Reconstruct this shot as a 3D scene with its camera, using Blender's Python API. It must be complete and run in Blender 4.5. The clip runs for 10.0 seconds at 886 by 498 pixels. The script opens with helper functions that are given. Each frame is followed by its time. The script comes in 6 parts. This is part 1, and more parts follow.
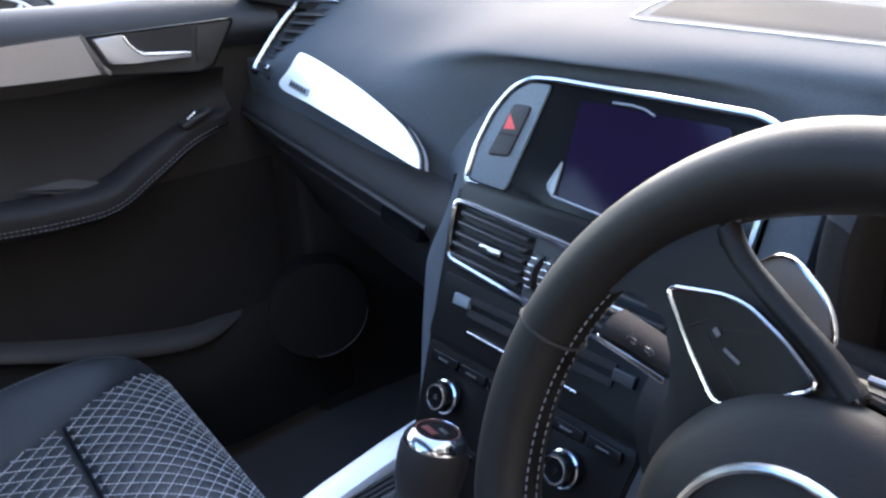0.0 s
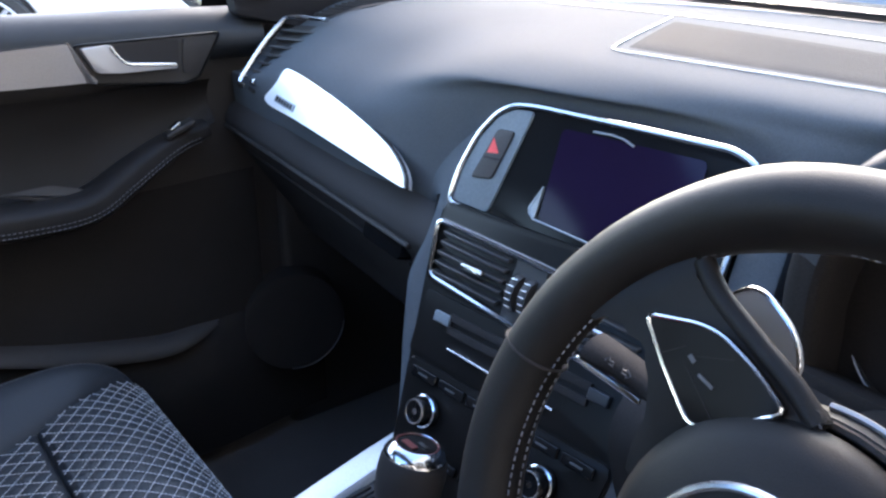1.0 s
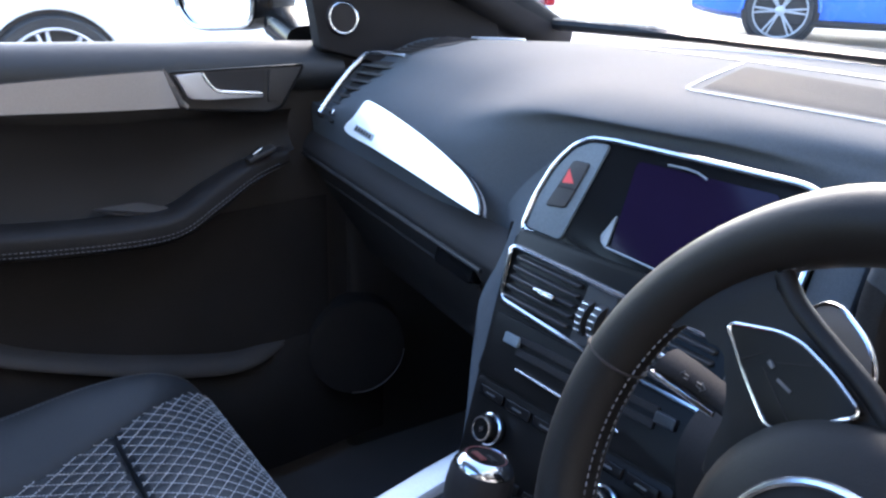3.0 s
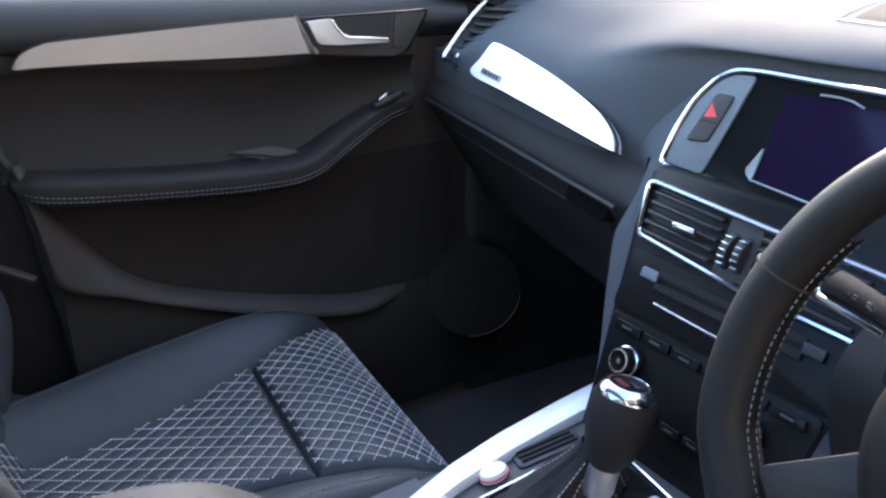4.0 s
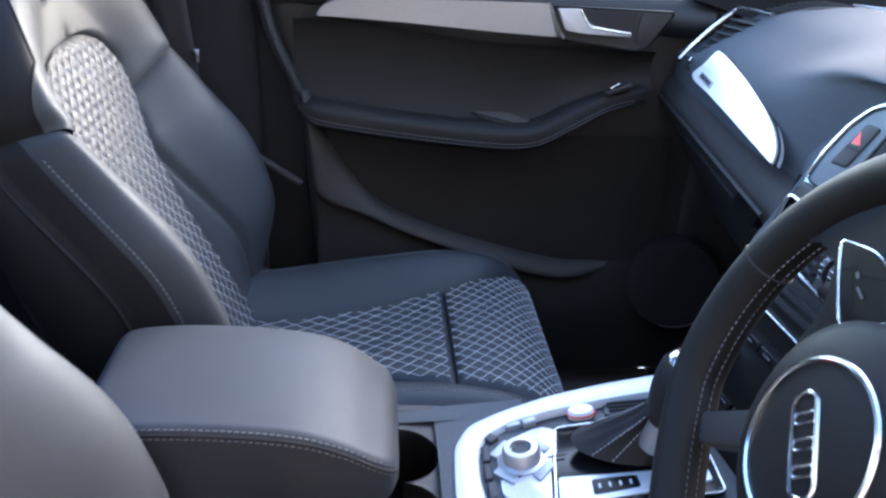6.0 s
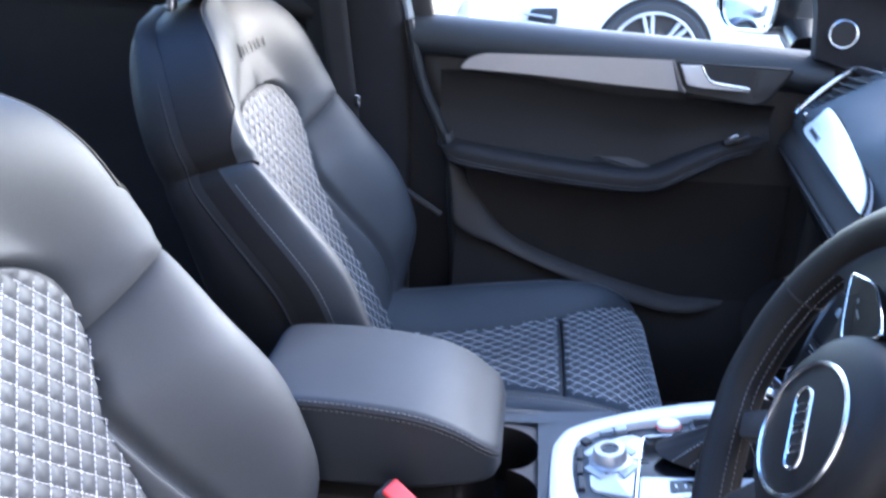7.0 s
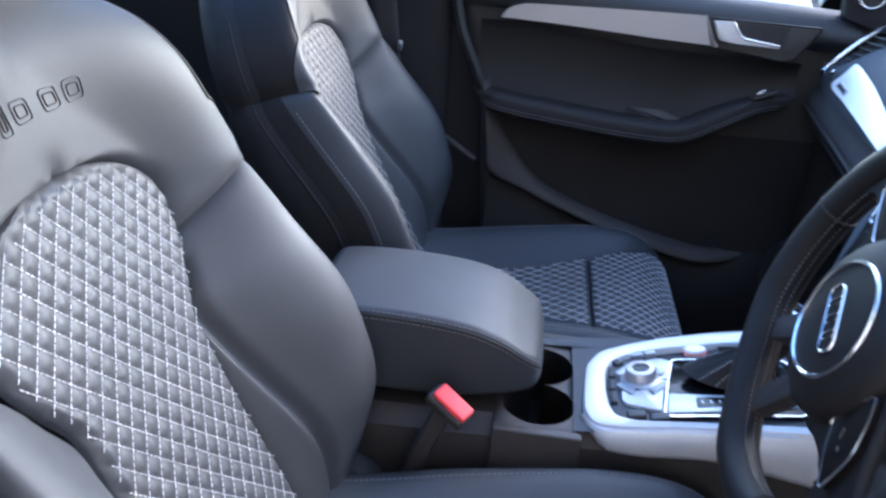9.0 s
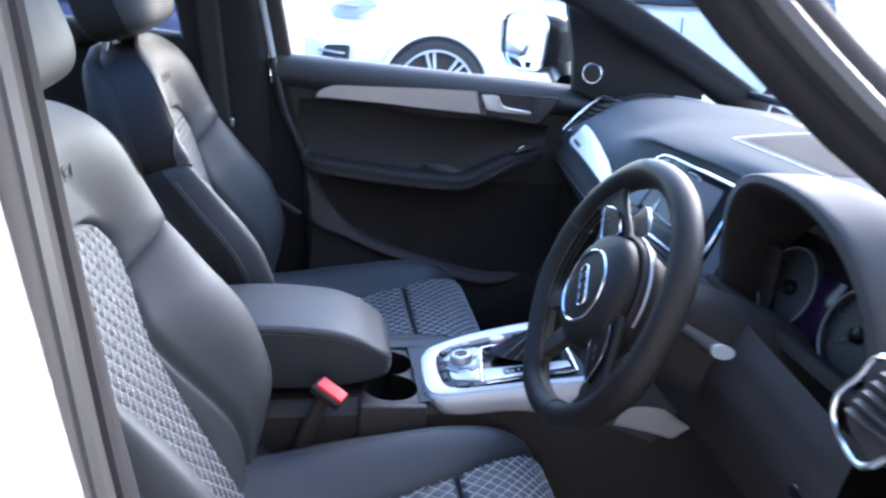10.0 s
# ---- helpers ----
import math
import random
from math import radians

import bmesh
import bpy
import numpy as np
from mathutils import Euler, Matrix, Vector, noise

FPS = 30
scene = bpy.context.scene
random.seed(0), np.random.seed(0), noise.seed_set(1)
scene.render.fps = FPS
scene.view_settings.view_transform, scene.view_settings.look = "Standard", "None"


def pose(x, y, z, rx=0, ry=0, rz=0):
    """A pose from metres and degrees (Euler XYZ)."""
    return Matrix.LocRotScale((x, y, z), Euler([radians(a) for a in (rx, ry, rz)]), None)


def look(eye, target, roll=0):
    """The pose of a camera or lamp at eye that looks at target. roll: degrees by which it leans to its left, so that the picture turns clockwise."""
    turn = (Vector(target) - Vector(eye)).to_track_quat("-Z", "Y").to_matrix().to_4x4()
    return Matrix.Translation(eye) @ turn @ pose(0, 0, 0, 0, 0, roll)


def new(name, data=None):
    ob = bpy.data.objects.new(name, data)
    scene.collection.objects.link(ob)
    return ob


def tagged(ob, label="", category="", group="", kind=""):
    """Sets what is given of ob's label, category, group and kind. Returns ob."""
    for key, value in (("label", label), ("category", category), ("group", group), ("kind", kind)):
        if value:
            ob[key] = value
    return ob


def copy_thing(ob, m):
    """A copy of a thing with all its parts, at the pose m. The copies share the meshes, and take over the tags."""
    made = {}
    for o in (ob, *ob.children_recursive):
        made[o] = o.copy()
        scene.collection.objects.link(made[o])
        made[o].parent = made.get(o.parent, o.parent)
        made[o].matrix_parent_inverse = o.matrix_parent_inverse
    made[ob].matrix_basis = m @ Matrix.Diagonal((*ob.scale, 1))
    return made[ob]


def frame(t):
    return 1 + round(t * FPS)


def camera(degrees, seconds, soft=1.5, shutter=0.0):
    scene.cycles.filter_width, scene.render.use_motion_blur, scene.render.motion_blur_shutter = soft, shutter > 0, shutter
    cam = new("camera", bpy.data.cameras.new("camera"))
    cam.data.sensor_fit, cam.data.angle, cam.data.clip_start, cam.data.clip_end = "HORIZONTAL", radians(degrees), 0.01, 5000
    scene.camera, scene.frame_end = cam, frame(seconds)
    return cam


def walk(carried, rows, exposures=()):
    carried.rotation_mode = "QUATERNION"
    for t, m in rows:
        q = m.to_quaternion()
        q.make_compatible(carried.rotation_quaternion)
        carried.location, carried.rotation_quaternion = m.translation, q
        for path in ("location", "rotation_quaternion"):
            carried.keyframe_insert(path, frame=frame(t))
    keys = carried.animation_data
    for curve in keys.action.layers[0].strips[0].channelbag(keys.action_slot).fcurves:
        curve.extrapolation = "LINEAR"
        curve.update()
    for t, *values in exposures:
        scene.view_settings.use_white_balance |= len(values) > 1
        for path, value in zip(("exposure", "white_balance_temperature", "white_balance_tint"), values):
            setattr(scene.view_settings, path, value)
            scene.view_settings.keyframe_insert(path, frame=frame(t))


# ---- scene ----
cam = camera(54.8, 10.0, 2.4, 0.3)
PATH = [
    (0, (0.488, -0.211, 1.312), (-1.009, 0.846, 0.512), -2.3),
    (0.5, (0.482, -0.213, 1.313), (-0.98, 0.902, 0.525), -0.5),
    (1, (0.496, -0.23, 1.326), (-0.969, 0.89, 0.551), 0.1),
    (1.5, (0.501, -0.223, 1.317), (-0.941, 0.929, 0.546), -0.1),
    (2, (0.495, -0.246, 1.317), (-0.986, 0.858, 0.55), 1.5),
    (2.2, (0.504, -0.265, 1.319), (-1.045, 0.738, 0.547), -0.9),
    (3.3, (0.515, -0.271, 1.319), (-1.049, 0.786, 0.659), 1.9),
    (3.5, (0.516, -0.274, 1.337), (-1.044, 0.767, 0.643), 0.1),
    (4, (0.512, -0.32, 1.301), (-1.131, 0.523, 0.533), -0.5),
    (4.5, (0.509, -0.283, 1.296), (-1.121, 0.599, 0.545), 1.1),
    (5, (0.54, -0.234, 1.316), (-1.183, 0.345, 0.483), -0.3),
    (5.5, (0.599, -0.212, 1.321), (-1.198, 0.102, 0.499), -0.6),
    (5.7, (0.64, -0.218, 1.319), (-1.175, 0.048, 0.522), 2.6),
    (6.8, (0.849, -0.204, 1.374), (-0.977, -0.262, 0.561), 2.7),
    (7, (0.861, -0.189, 1.378), (-0.985, -0.348, 0.626), 3.2),
    (7.5, (0.858, -0.159, 1.388), (-1.025, -0.489, 0.799), 1.4),
    (8, (0.869, -0.17, 1.395), (-0.995, -0.601, 0.809), 1.4),
    (8.5, (0.889, -0.19, 1.369), (-0.93, -0.608, 0.651), 2.6),
    (9, (0.952, -0.231, 1.353), (-0.866, -0.394, 0.534), 5.1),
    (9.5, (1.097, -0.294, 1.39), (-0.75, -0.162, 0.632), 7.2),
    (10, (1.295, -0.342, 1.434), (-0.566, 0.002, 0.788), 5.9),
]
EXPOSURE = 3.76
walk(cam, [(t, look(eye, target, roll)) for t, eye, target, roll in PATH], exposures=[(0.0, EXPOSURE + 0.56, 7100, 15), (0.5, EXPOSURE + 0.56, 7000, 15), (1.0, EXPOSURE + 0.46, 6950, 15), (2.0, EXPOSURE + 0.34, 6850, 15), (3.5, EXPOSURE + 0.50, 6750, 15), (4.0, EXPOSURE + 0.66, 7400, 15), (4.5, EXPOSURE + 0.80, 7400, 15), (5.0, EXPOSURE + 0.72, 7300, 15), (5.5, EXPOSURE + 0.56, 6900, 15), (7.0, EXPOSURE + 0.85, 5850, 15), (7.5, EXPOSURE + 0.55, 5900, 15), (8.0, EXPOSURE + 0.00, 6000, 15), (8.5, EXPOSURE - 0.28, 5950, 15), (9.0, EXPOSURE + 0.40, 5950, 15), (9.5, EXPOSURE + 0.72, 5900, 15), (10.0, EXPOSURE + 0.40, 5900, 15)])

# ---- world and light ----
world = bpy.data.worlds.new("world")
scene.world = world
world.use_nodes = True
wn, wl = world.node_tree.nodes, world.node_tree.links
sky = wn.new("ShaderNodeTexSky")
sky.sky_type, sky.sun_disc = "NISHITA", False
SUN_EL, SUN_ROT = radians(27), radians(-42)
sky.sun_elevation, sky.sun_rotation = SUN_EL, SUN_ROT
sky.air_density, sky.dust_density, sky.ozone_density = 1.0, 1.7, 1.8
wl.new(sky.outputs[0], wn["Background"].inputs[0])
wn["Background"].inputs[1].default_value = 0.15
sun_data = bpy.data.lights.new("sun", "SUN")
sun_data.energy, sun_data.angle, sun_data.color = 0.12, radians(50), (1.0, 0.985, 0.965)
sun = new("sun", sun_data)
sun_way = Vector((math.sin(SUN_ROT) * math.cos(SUN_EL), math.cos(SUN_ROT) * math.cos(SUN_EL), math.sin(SUN_EL)))
sun.matrix_world = look(sun_way * 30, (0, 0, 0))


# ---- materials ----
def material(name, colour, rough=0.5, metal=0.0, grain=0.0, grain_size=400.0, bump=0.0, mottle=0.15, mottle_size=6.0, coat=0.0, sheen=0.0, spec=0.5, rough_var=0.08):
    """A surface whose colour and gloss vary at two scales, with a fine relief."""
    m = bpy.data.materials.new(name)
    m.use_nodes = True
    n, l = m.node_tree.nodes, m.node_tree.links
    b = n["Principled BSDF"]
    b.inputs["Metallic"].default_value = metal
    b.inputs["Coat Weight"].default_value = coat
    b.inputs["Coat Roughness"].default_value = 0.05
    b.inputs["Sheen Weight"].default_value = sheen
    b.inputs["Specular IOR Level"].default_value = spec
    co = n.new("ShaderNodeTexCoord")
    big = n.new("ShaderNodeTexNoise")
    big.inputs["Scale"].default_value, big.inputs["Detail"].default_value = mottle_size, 4.0
    l.new(co.outputs["Object"], big.inputs["Vector"])
    fine = n.new("ShaderNodeTexNoise")
    fine.inputs["Scale"].default_value, fine.inputs["Detail"].default_value = grain_size, 3.0
    l.new(co.outputs["Object"], fine.inputs["Vector"])
    ramp = n.new("ShaderNodeMapRange")
    ramp.inputs["From Min"].default_value, ramp.inputs["From Max"].default_value = 0.3, 0.7
    ramp.inputs["To Min"].default_value, ramp.inputs["To Max"].default_value = 1 - mottle, 1 + mottle
    l.new(big.outputs["Fac"], ramp.inputs["Value"])
    ramp2 = n.new("ShaderNodeMapRange")
    ramp2.inputs["From Min"].default_value, ramp2.inputs["From Max"].default_value = 0.3, 0.7
    ramp2.inputs["To Min"].default_value, ramp2.inputs["To Max"].default_value = 1 - grain, 1 + grain
    l.new(fine.outputs["Fac"], ramp2.inputs["Value"])
    mul = n.new("ShaderNodeMath")
    mul.operation = "MULTIPLY"
    l.new(ramp.outputs[0], mul.inputs[0])
    l.new(ramp2.outputs[0], mul.inputs[1])
    tint = n.new("ShaderNodeVectorMath")
    tint.operation = "SCALE"
    tint.inputs[0].default_value = colour
    l.new(mul.outputs[0], tint.inputs["Scale"])
    l.new(tint.outputs[0], b.inputs["Base Color"])
    rr = n.new("ShaderNodeMapRange")
    rr.inputs["From Min"].default_value, rr.inputs["From Max"].default_value = 0.3, 0.7
    rr.inputs["To Min"].default_value, rr.inputs["To Max"].default_value = max(rough - rough_var, 0.02), min(rough + rough_var, 1)
    l.new(big.outputs["Fac"], rr.inputs["Value"])
    l.new(rr.outputs[0], b.inputs["Roughness"])
    if bump:
        bp = n.new("ShaderNodeBump")
        bp.inputs["Strength"].default_value, bp.inputs["Distance"].default_value = bump, 0.001
        l.new(fine.outputs["Fac"], bp.inputs["Height"])
        l.new(bp.outputs[0], b.inputs["Normal"])
    return m


def clear_glass(name, tint=(0.92, 0.95, 0.95)):
    """A thin pane: clear, with a reflection that grows towards grazing view."""
    m = bpy.data.materials.new(name)
    m.use_nodes = True
    n, l = m.node_tree.nodes, m.node_tree.links
    n.remove(n["Principled BSDF"])
    tr, gl, mix, lw, pw = (n.new("ShaderNode" + k) for k in ("BsdfTransparent", "BsdfGlossy", "MixShader", "LayerWeight", "Math"))
    tr.inputs[0].default_value = (*tint, 1)
    gl.inputs["Roughness"].default_value = 0.02
    pw.operation, pw.inputs[1].default_value = "POWER", 5.0
    sc = n.new("ShaderNodeMath")
    sc.operation, sc.inputs[1].default_value, sc.inputs[2].default_value = "MULTIPLY_ADD", 0.35, 0.03
    l.new(lw.outputs["Facing"], pw.inputs[0])
    l.new(pw.outputs[0], sc.inputs[0])
    l.new(sc.outputs[0], mix.inputs[0])
    l.new(tr.outputs[0], mix.inputs[1])
    l.new(gl.outputs[0], mix.inputs[2])
    l.new(mix.outputs[0], n["Material Output"].inputs[0])
    return m


LEATHER = material("black_leather", (0.0235, 0.0262, 0.0300), 0.56, grain=0.12, grain_size=900, bump=0.18, spec=0.42, mottle=0.15, mottle_size=9)
LEATHER_SIDE = material("black_leatherette", (0.0205, 0.0182, 0.0178), 0.6, spec=0.22, grain=0.15, grain_size=1400, bump=0.12)
# Seat side panels: black leatherette, deepened further for the shade they sit in.
SEAT_SIDE = material("shaded_seat_side_leather", (0.0125, 0.0112, 0.0112), 0.6, spec=0.18, grain=0.15, grain_size=1400, bump=0.12)
MATTE = material("matte_black_lower_trim", (0.0250, 0.0226, 0.0222), 0.85, spec=0.10, grain=0.2, grain_size=1000, bump=0.25)
QUILT = material("quilted_leather", (0.0245, 0.0275, 0.0320), 0.55, grain=0.12, grain_size=900, bump=0.15, spec=0.44, mottle=0.1)
THREAD = material("grey_thread", (0.50, 0.50, 0.51), 0.7, mottle=0.1)
DARK_THREAD = material("dark_thread", (0.15, 0.15, 0.16), 0.7, mottle=0.1)
DASH = material("soft_dash_plastic", (0.080, 0.088, 0.096), 0.93, grain=0.2, grain_size=1300, bump=0.2, spec=0.05, mottle=0.1, mottle_size=5)
PLASTIC = material("hard_black_plastic", (0.0330, 0.0295, 0.0285), 0.54, spec=0.35, grain=0.15, grain_size=1100, bump=0.25)
SOFT_DARK = material("matte_black_plastic", (0.036, 0.0325, 0.0318), 0.75, spec=0.14, grain=0.15, grain_size=1100, bump=0.25)
GRIP = material("grip_leather", (0.0105, 0.0092, 0.0088), 0.54, spec=0.24, grain=0.15, grain_size=1400, bump=0.15)
PAD = material("satin_black_pad", (0.0075, 0.0068, 0.0067), 0.36, spec=0.12, rough_var=0.03)
GLOSS = material("piano_black", (0.006, 0.006, 0.0065), 0.2, coat=0.02, spec=0.14, rough_var=0.03)
SCREEN = material("screen_glass", (0.012, 0.007, 0.022), 0.09, spec=0.10, rough_var=0.02)
CHROME = material("satin_chrome", (0.64, 0.65, 0.67), 0.16, metal=1.0, mottle=0.05, rough_var=0.05)
SILVER = material("brushed_aluminium_trim", (0.56, 0.58, 0.60), 0.36, metal=0.25, grain=0.08, grain_size=700, mottle=0.06)
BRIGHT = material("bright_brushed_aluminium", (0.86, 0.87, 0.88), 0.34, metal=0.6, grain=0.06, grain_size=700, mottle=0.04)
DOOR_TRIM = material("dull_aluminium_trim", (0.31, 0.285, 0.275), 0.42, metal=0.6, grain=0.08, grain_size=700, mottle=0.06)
# Paler black plastic; on door and pillar edges it also carries the light.
POCKET = material("grey_black_plastic", (0.052, 0.047, 0.0455), 0.6, spec=0.3, grain=0.15, grain_size=1100, bump=0.25)
HANDLE = material("dull_satin_metal", (0.40, 0.39, 0.39), 0.38, metal=0.7, mottle=0.05)
CARPET = material("black_carpet", (0.075, 0.066, 0.064), 0.95, grain=0.4, grain_size=700, bump=0.6)
SLATE = material("slate_grey_plastic", (0.150, 0.175, 0.190), 0.5, spec=0.25, grain=0.1)
HOOD = material("grained_dark_hood", (0.050, 0.054, 0.060), 0.75, grain=0.2, grain_size=1300, bump=0.35, spec=0.15)
HEADLINER = material("black_headliner", (0.055, 0.055, 0.06), 0.9, grain=0.1, grain_size=900, bump=0.3)
PILLAR = material("dark_pillar_trim", (0.024, 0.0225, 0.024), 0.8, spec=0.12, grain=0.15, grain_size=900, bump=0.3)
RUBBER = material("black_rubber", (0.014, 0.014, 0.015), 0.6, grain=0.15, grain_size=500, bump=0.2)
SILVER_PAINT = material("silver_car_paint", (0.55, 0.56, 0.58), 0.3, metal=0.5, coat=0.7, mottle=0.03)
RED = material("red_plastic", (0.75, 0.05, 0.05), 0.4)
WHITE_BUTTON = material("white_button", (0.8, 0.8, 0.8), 0.35)
DECK = material("dark_deck_plastic", (0.022, 0.023, 0.026), 0.45, grain=0.1, spec=0.35)
GREY_BUTTON = material("grey_button_plastic", (0.30, 0.32, 0.34), 0.35, metal=0.3)
PRINT = material("pale_print", (0.6, 0.6, 0.6), 0.5)
DIM_PRINT = material("dim_print", (0.085, 0.085, 0.09), 0.5)
MIRROR = material("mirror_glass", (0.92, 0.93, 0.94), 0.01, metal=1.0, mottle=0.0, rough_var=0.0)
WHITE_PAINT = material("white_car_paint", (0.8, 0.8, 0.8), 0.25, coat=0.8, mottle=0.02)
BLUE_PAINT = material("bright_blue_car_paint", (0.02, 0.19, 0.75), 0.25, coat=0.8, mottle=0.03)
DARK_PAINT = material("dark_blue_car_paint", (0.018, 0.018, 0.045), 0.35, coat=0.15, spec=0.3, mottle=0.03)
TINT_GLASS = material("tinted_car_glass", (0.03, 0.032, 0.045), 0.12, coat=0.0, spec=0.4, rough_var=0.02)
ALLOY = material("grey_alloy", (0.50, 0.50, 0.52), 0.35, metal=0.3)
DARK_RED = material("dark_red_print", (0.09, 0.02, 0.02), 0.3)
CALIPER = material("red_caliper_paint", (0.6, 0.02, 0.02), 0.35)
TAIL = material("red_tail_lamp", (0.6, 0.02, 0.03), 0.15, coat=0.6)
PANE = clear_glass("clear_glass")
ROOF_GLASS = clear_glass("tinted_roof_glass", (0.46, 0.64, 0.82))
SCREEN_GLASS = clear_glass("tinted_windscreen_glass", (0.50, 0.575, 0.62))
PANEL = material("fine_perforated_plastic", (0.034, 0.037, 0.041), 0.93, spec=0.05, grain=0.3, grain_size=1600, bump=0.3)
LAMP = material("clear_lamp_plastic", (0.42, 0.44, 0.47), 0.15, coat=0.5)
HELPER_GREY = material("grey_helper_wall", (0.27, 0.262, 0.252), 0.7, grain=0.15, grain_size=30, bump=0.2, mottle=0.2, mottle_size=0.6)
TARMAC = material("pale_worn_concrete", (0.25, 0.245, 0.235), 0.85, grain=0.3, grain_size=60, bump=0.5, mottle=0.25, mottle_size=0.7)


# ---- mesh tools ----
def part(name, bm, mat, parent=None, label="", smooth=True, sharp=None):
    """Links a bmesh as one mesh object under a thing or a part."""
    bmesh.ops.recalc_face_normals(bm, faces=bm.faces)
    me = bpy.data.meshes.new(name)
    bm.to_mesh(me)
    bm.free()
    me.materials.append(mat)
    if smooth:
        me.polygons.foreach_set("use_smooth", [True] * len(me.polygons))
        me.set_sharp_from_angle(angle=radians(sharp or 42))
    ob = new(name, me)
    if parent is not None:
        ob.parent = parent
    if label:
        ob["label"] = label
    return ob


def thing(name, label, category, group="", kind="", at=(0, 0, 0)):
    ob = new(name)
    ob.empty_display_size = 0.05
    ob.location = at
    return tagged(ob, label, category, group, kind)


def frame_of(o, ex, ey):
    """The pose of a flat piece at o: x along ex, y along ey, z out of its face."""
    ex = Vector(ex).normalized()
    n = ex.cross(Vector(ey)).normalized()
    ey = n.cross(ex)
    m = Matrix((ex, ey, n)).transposed().to_4x4()
    m.translation = o
    return m


def spline(pts, n, closed=False):
    """n points along a Catmull-Rom curve through pts."""
    pts = [Vector(p) for p in pts]
    k = len(pts)
    out = []
    spans = k if closed else k - 1
    for i in range(n):
        u = i / n * spans if closed else i / (n - 1) * spans
        j = min(int(u), spans - 1)
        f = u - j
        if closed:
            a, b, c, d = (pts[(j + q) % k] for q in (-1, 0, 1, 2))
        else:
            b, c = pts[j], pts[j + 1]
            a = pts[j - 1] if j else b + (b - c)
            d = pts[j + 2] if j + 2 < k else c + (c - b)
        out.append(0.5 * (2 * b + (c - a) * f + (2 * a - 5 * b + 4 * c - d) * f * f + (3 * b - a - 3 * c + d) * f ** 3))
    return out


def skin(rings, closed_ring=True, caps=True):
    """A skin over rings of points."""
    bm = bmesh.new()
    vs = [[bm.verts.new(p) for p in r] for r in rings]
    m = len(rings[0])
    for a, b in zip(vs, vs[1:]):
        for i in range(m if closed_ring else m - 1):
            j = (i + 1) % m
            bm.faces.new((a[i], a[j], b[j], b[i]))
    if caps and closed_ring:
        bm.faces.new(vs[0])
        bm.faces.new(vs[-1][::-1])
    return bm


def tube(pts, radius, n=8, closed=False, squash=1.0, up=None):
    """A round bar along points; radius may be a function of 0..1."""
    pts = [Vector(p) for p in pts]
    k = len(pts)
    rings, ref = [], None
    for i, p in enumerate(pts):
        t = ((pts[(i + 1) % k] - pts[i - 1]) if closed else (pts[min(i + 1, k - 1)] - pts[max(i - 1, 0)])).normalized()
        if up is not None:
            ref = Vector(up)
        elif ref is None:
            ref = Vector((0, 0, 1)) if abs(t.z) < 0.9 else Vector((1, 0, 0))
        side = t.cross(ref).normalized()
        ref2 = side.cross(t)
        if up is None:
            ref = ref2
        r = radius(i / max(k - 1, 1)) if callable(radius) else radius
        rings.append([p + side * (r * math.cos(2 * math.pi * j / n)) + ref2 * (r * squash * math.sin(2 * math.pi * j / n)) for j in range(n)])
    if closed:
        rings.append(rings[0])
        bm = skin(rings, caps=False)
        bmesh.ops.remove_doubles(bm, verts=bm.verts, dist=1e-6)
        return bm
    return skin(rings)


def plate(outline, m, depth, bevel=0.0, seg=2):
    """A flat piece with the outline (x, y) on the pose m; its face lies at z = 0 and it goes depth behind."""
    bm = bmesh.new()
    top = [bm.verts.new((p[0], p[1], 0)) for p in outline]
    low = [bm.verts.new((p[0], p[1], -depth)) for p in outline]
    face = bm.faces.new(top)
    bm.faces.new(low[::-1])
    k = len(top)
    for i in range(k):
        bm.faces.new((top[i], low[i], low[(i + 1) % k], top[(i + 1) % k]))
    if bevel:
        bmesh.ops.bevel(bm, geom=list(face.edges), offset=bevel, segments=seg, affect="EDGES", profile=0.6)
    bmesh.ops.transform(bm, matrix=m, verts=bm.verts)
    return bm


def rounded(w, h, r, n=5):
    """The outline of a rounded rectangle about 0."""
    out = []
    for cx, cy, a0 in ((w / 2 - r, h / 2 - r, 0), (-w / 2 + r, h / 2 - r, 90), (-w / 2 + r, -h / 2 + r, 180), (w / 2 - r, -h / 2 + r, 270)):
        for i in range(n):
            a = radians(a0 + 90 * i / (n - 1))
            out.append((cx + r * math.cos(a), cy + r * math.sin(a)))
    return out


def circle(r, n=32, cx=0.0, cy=0.0, sx=1.0):
    return [(cx + sx * r * math.cos(2 * math.pi * i / n), cy + r * math.sin(2 * math.pi * i / n)) for i in range(n)]


def corners(pts, r, n=5):
    """A polygon with rounded corners."""
    out = []
    k = len(pts)
    for i in range(k):
        a, b, c = Vector(pts[i - 1]), Vector(pts[i]), Vector(pts[(i + 1) % k])
        d1, d2 = (a - b), (c - b)
        q = min(r, d1.length * 0.45, d2.length * 0.45)
        p, s = b + d1.normalized() * q, b + d2.normalized() * q
        for j in range(n):
            t = j / (n - 1)
            out.append(tuple((1 - t) ** 2 * p + 2 * t * (1 - t) * b + t * t * s))
    return out


def block(sx, sy, sz, bevel, m=None, seg=3):
    bm = bmesh.new()
    bmesh.ops.create_cube(bm, size=1, matrix=Matrix.Diagonal((sx, sy, sz, 1)))
    if bevel:
        bmesh.ops.bevel(bm, geom=list(bm.edges), offset=bevel, segments=seg, affect="EDGES", profile=0.6)
    if m is not None:
        bmesh.ops.transform(bm, matrix=m, verts=bm.verts)
    return bm


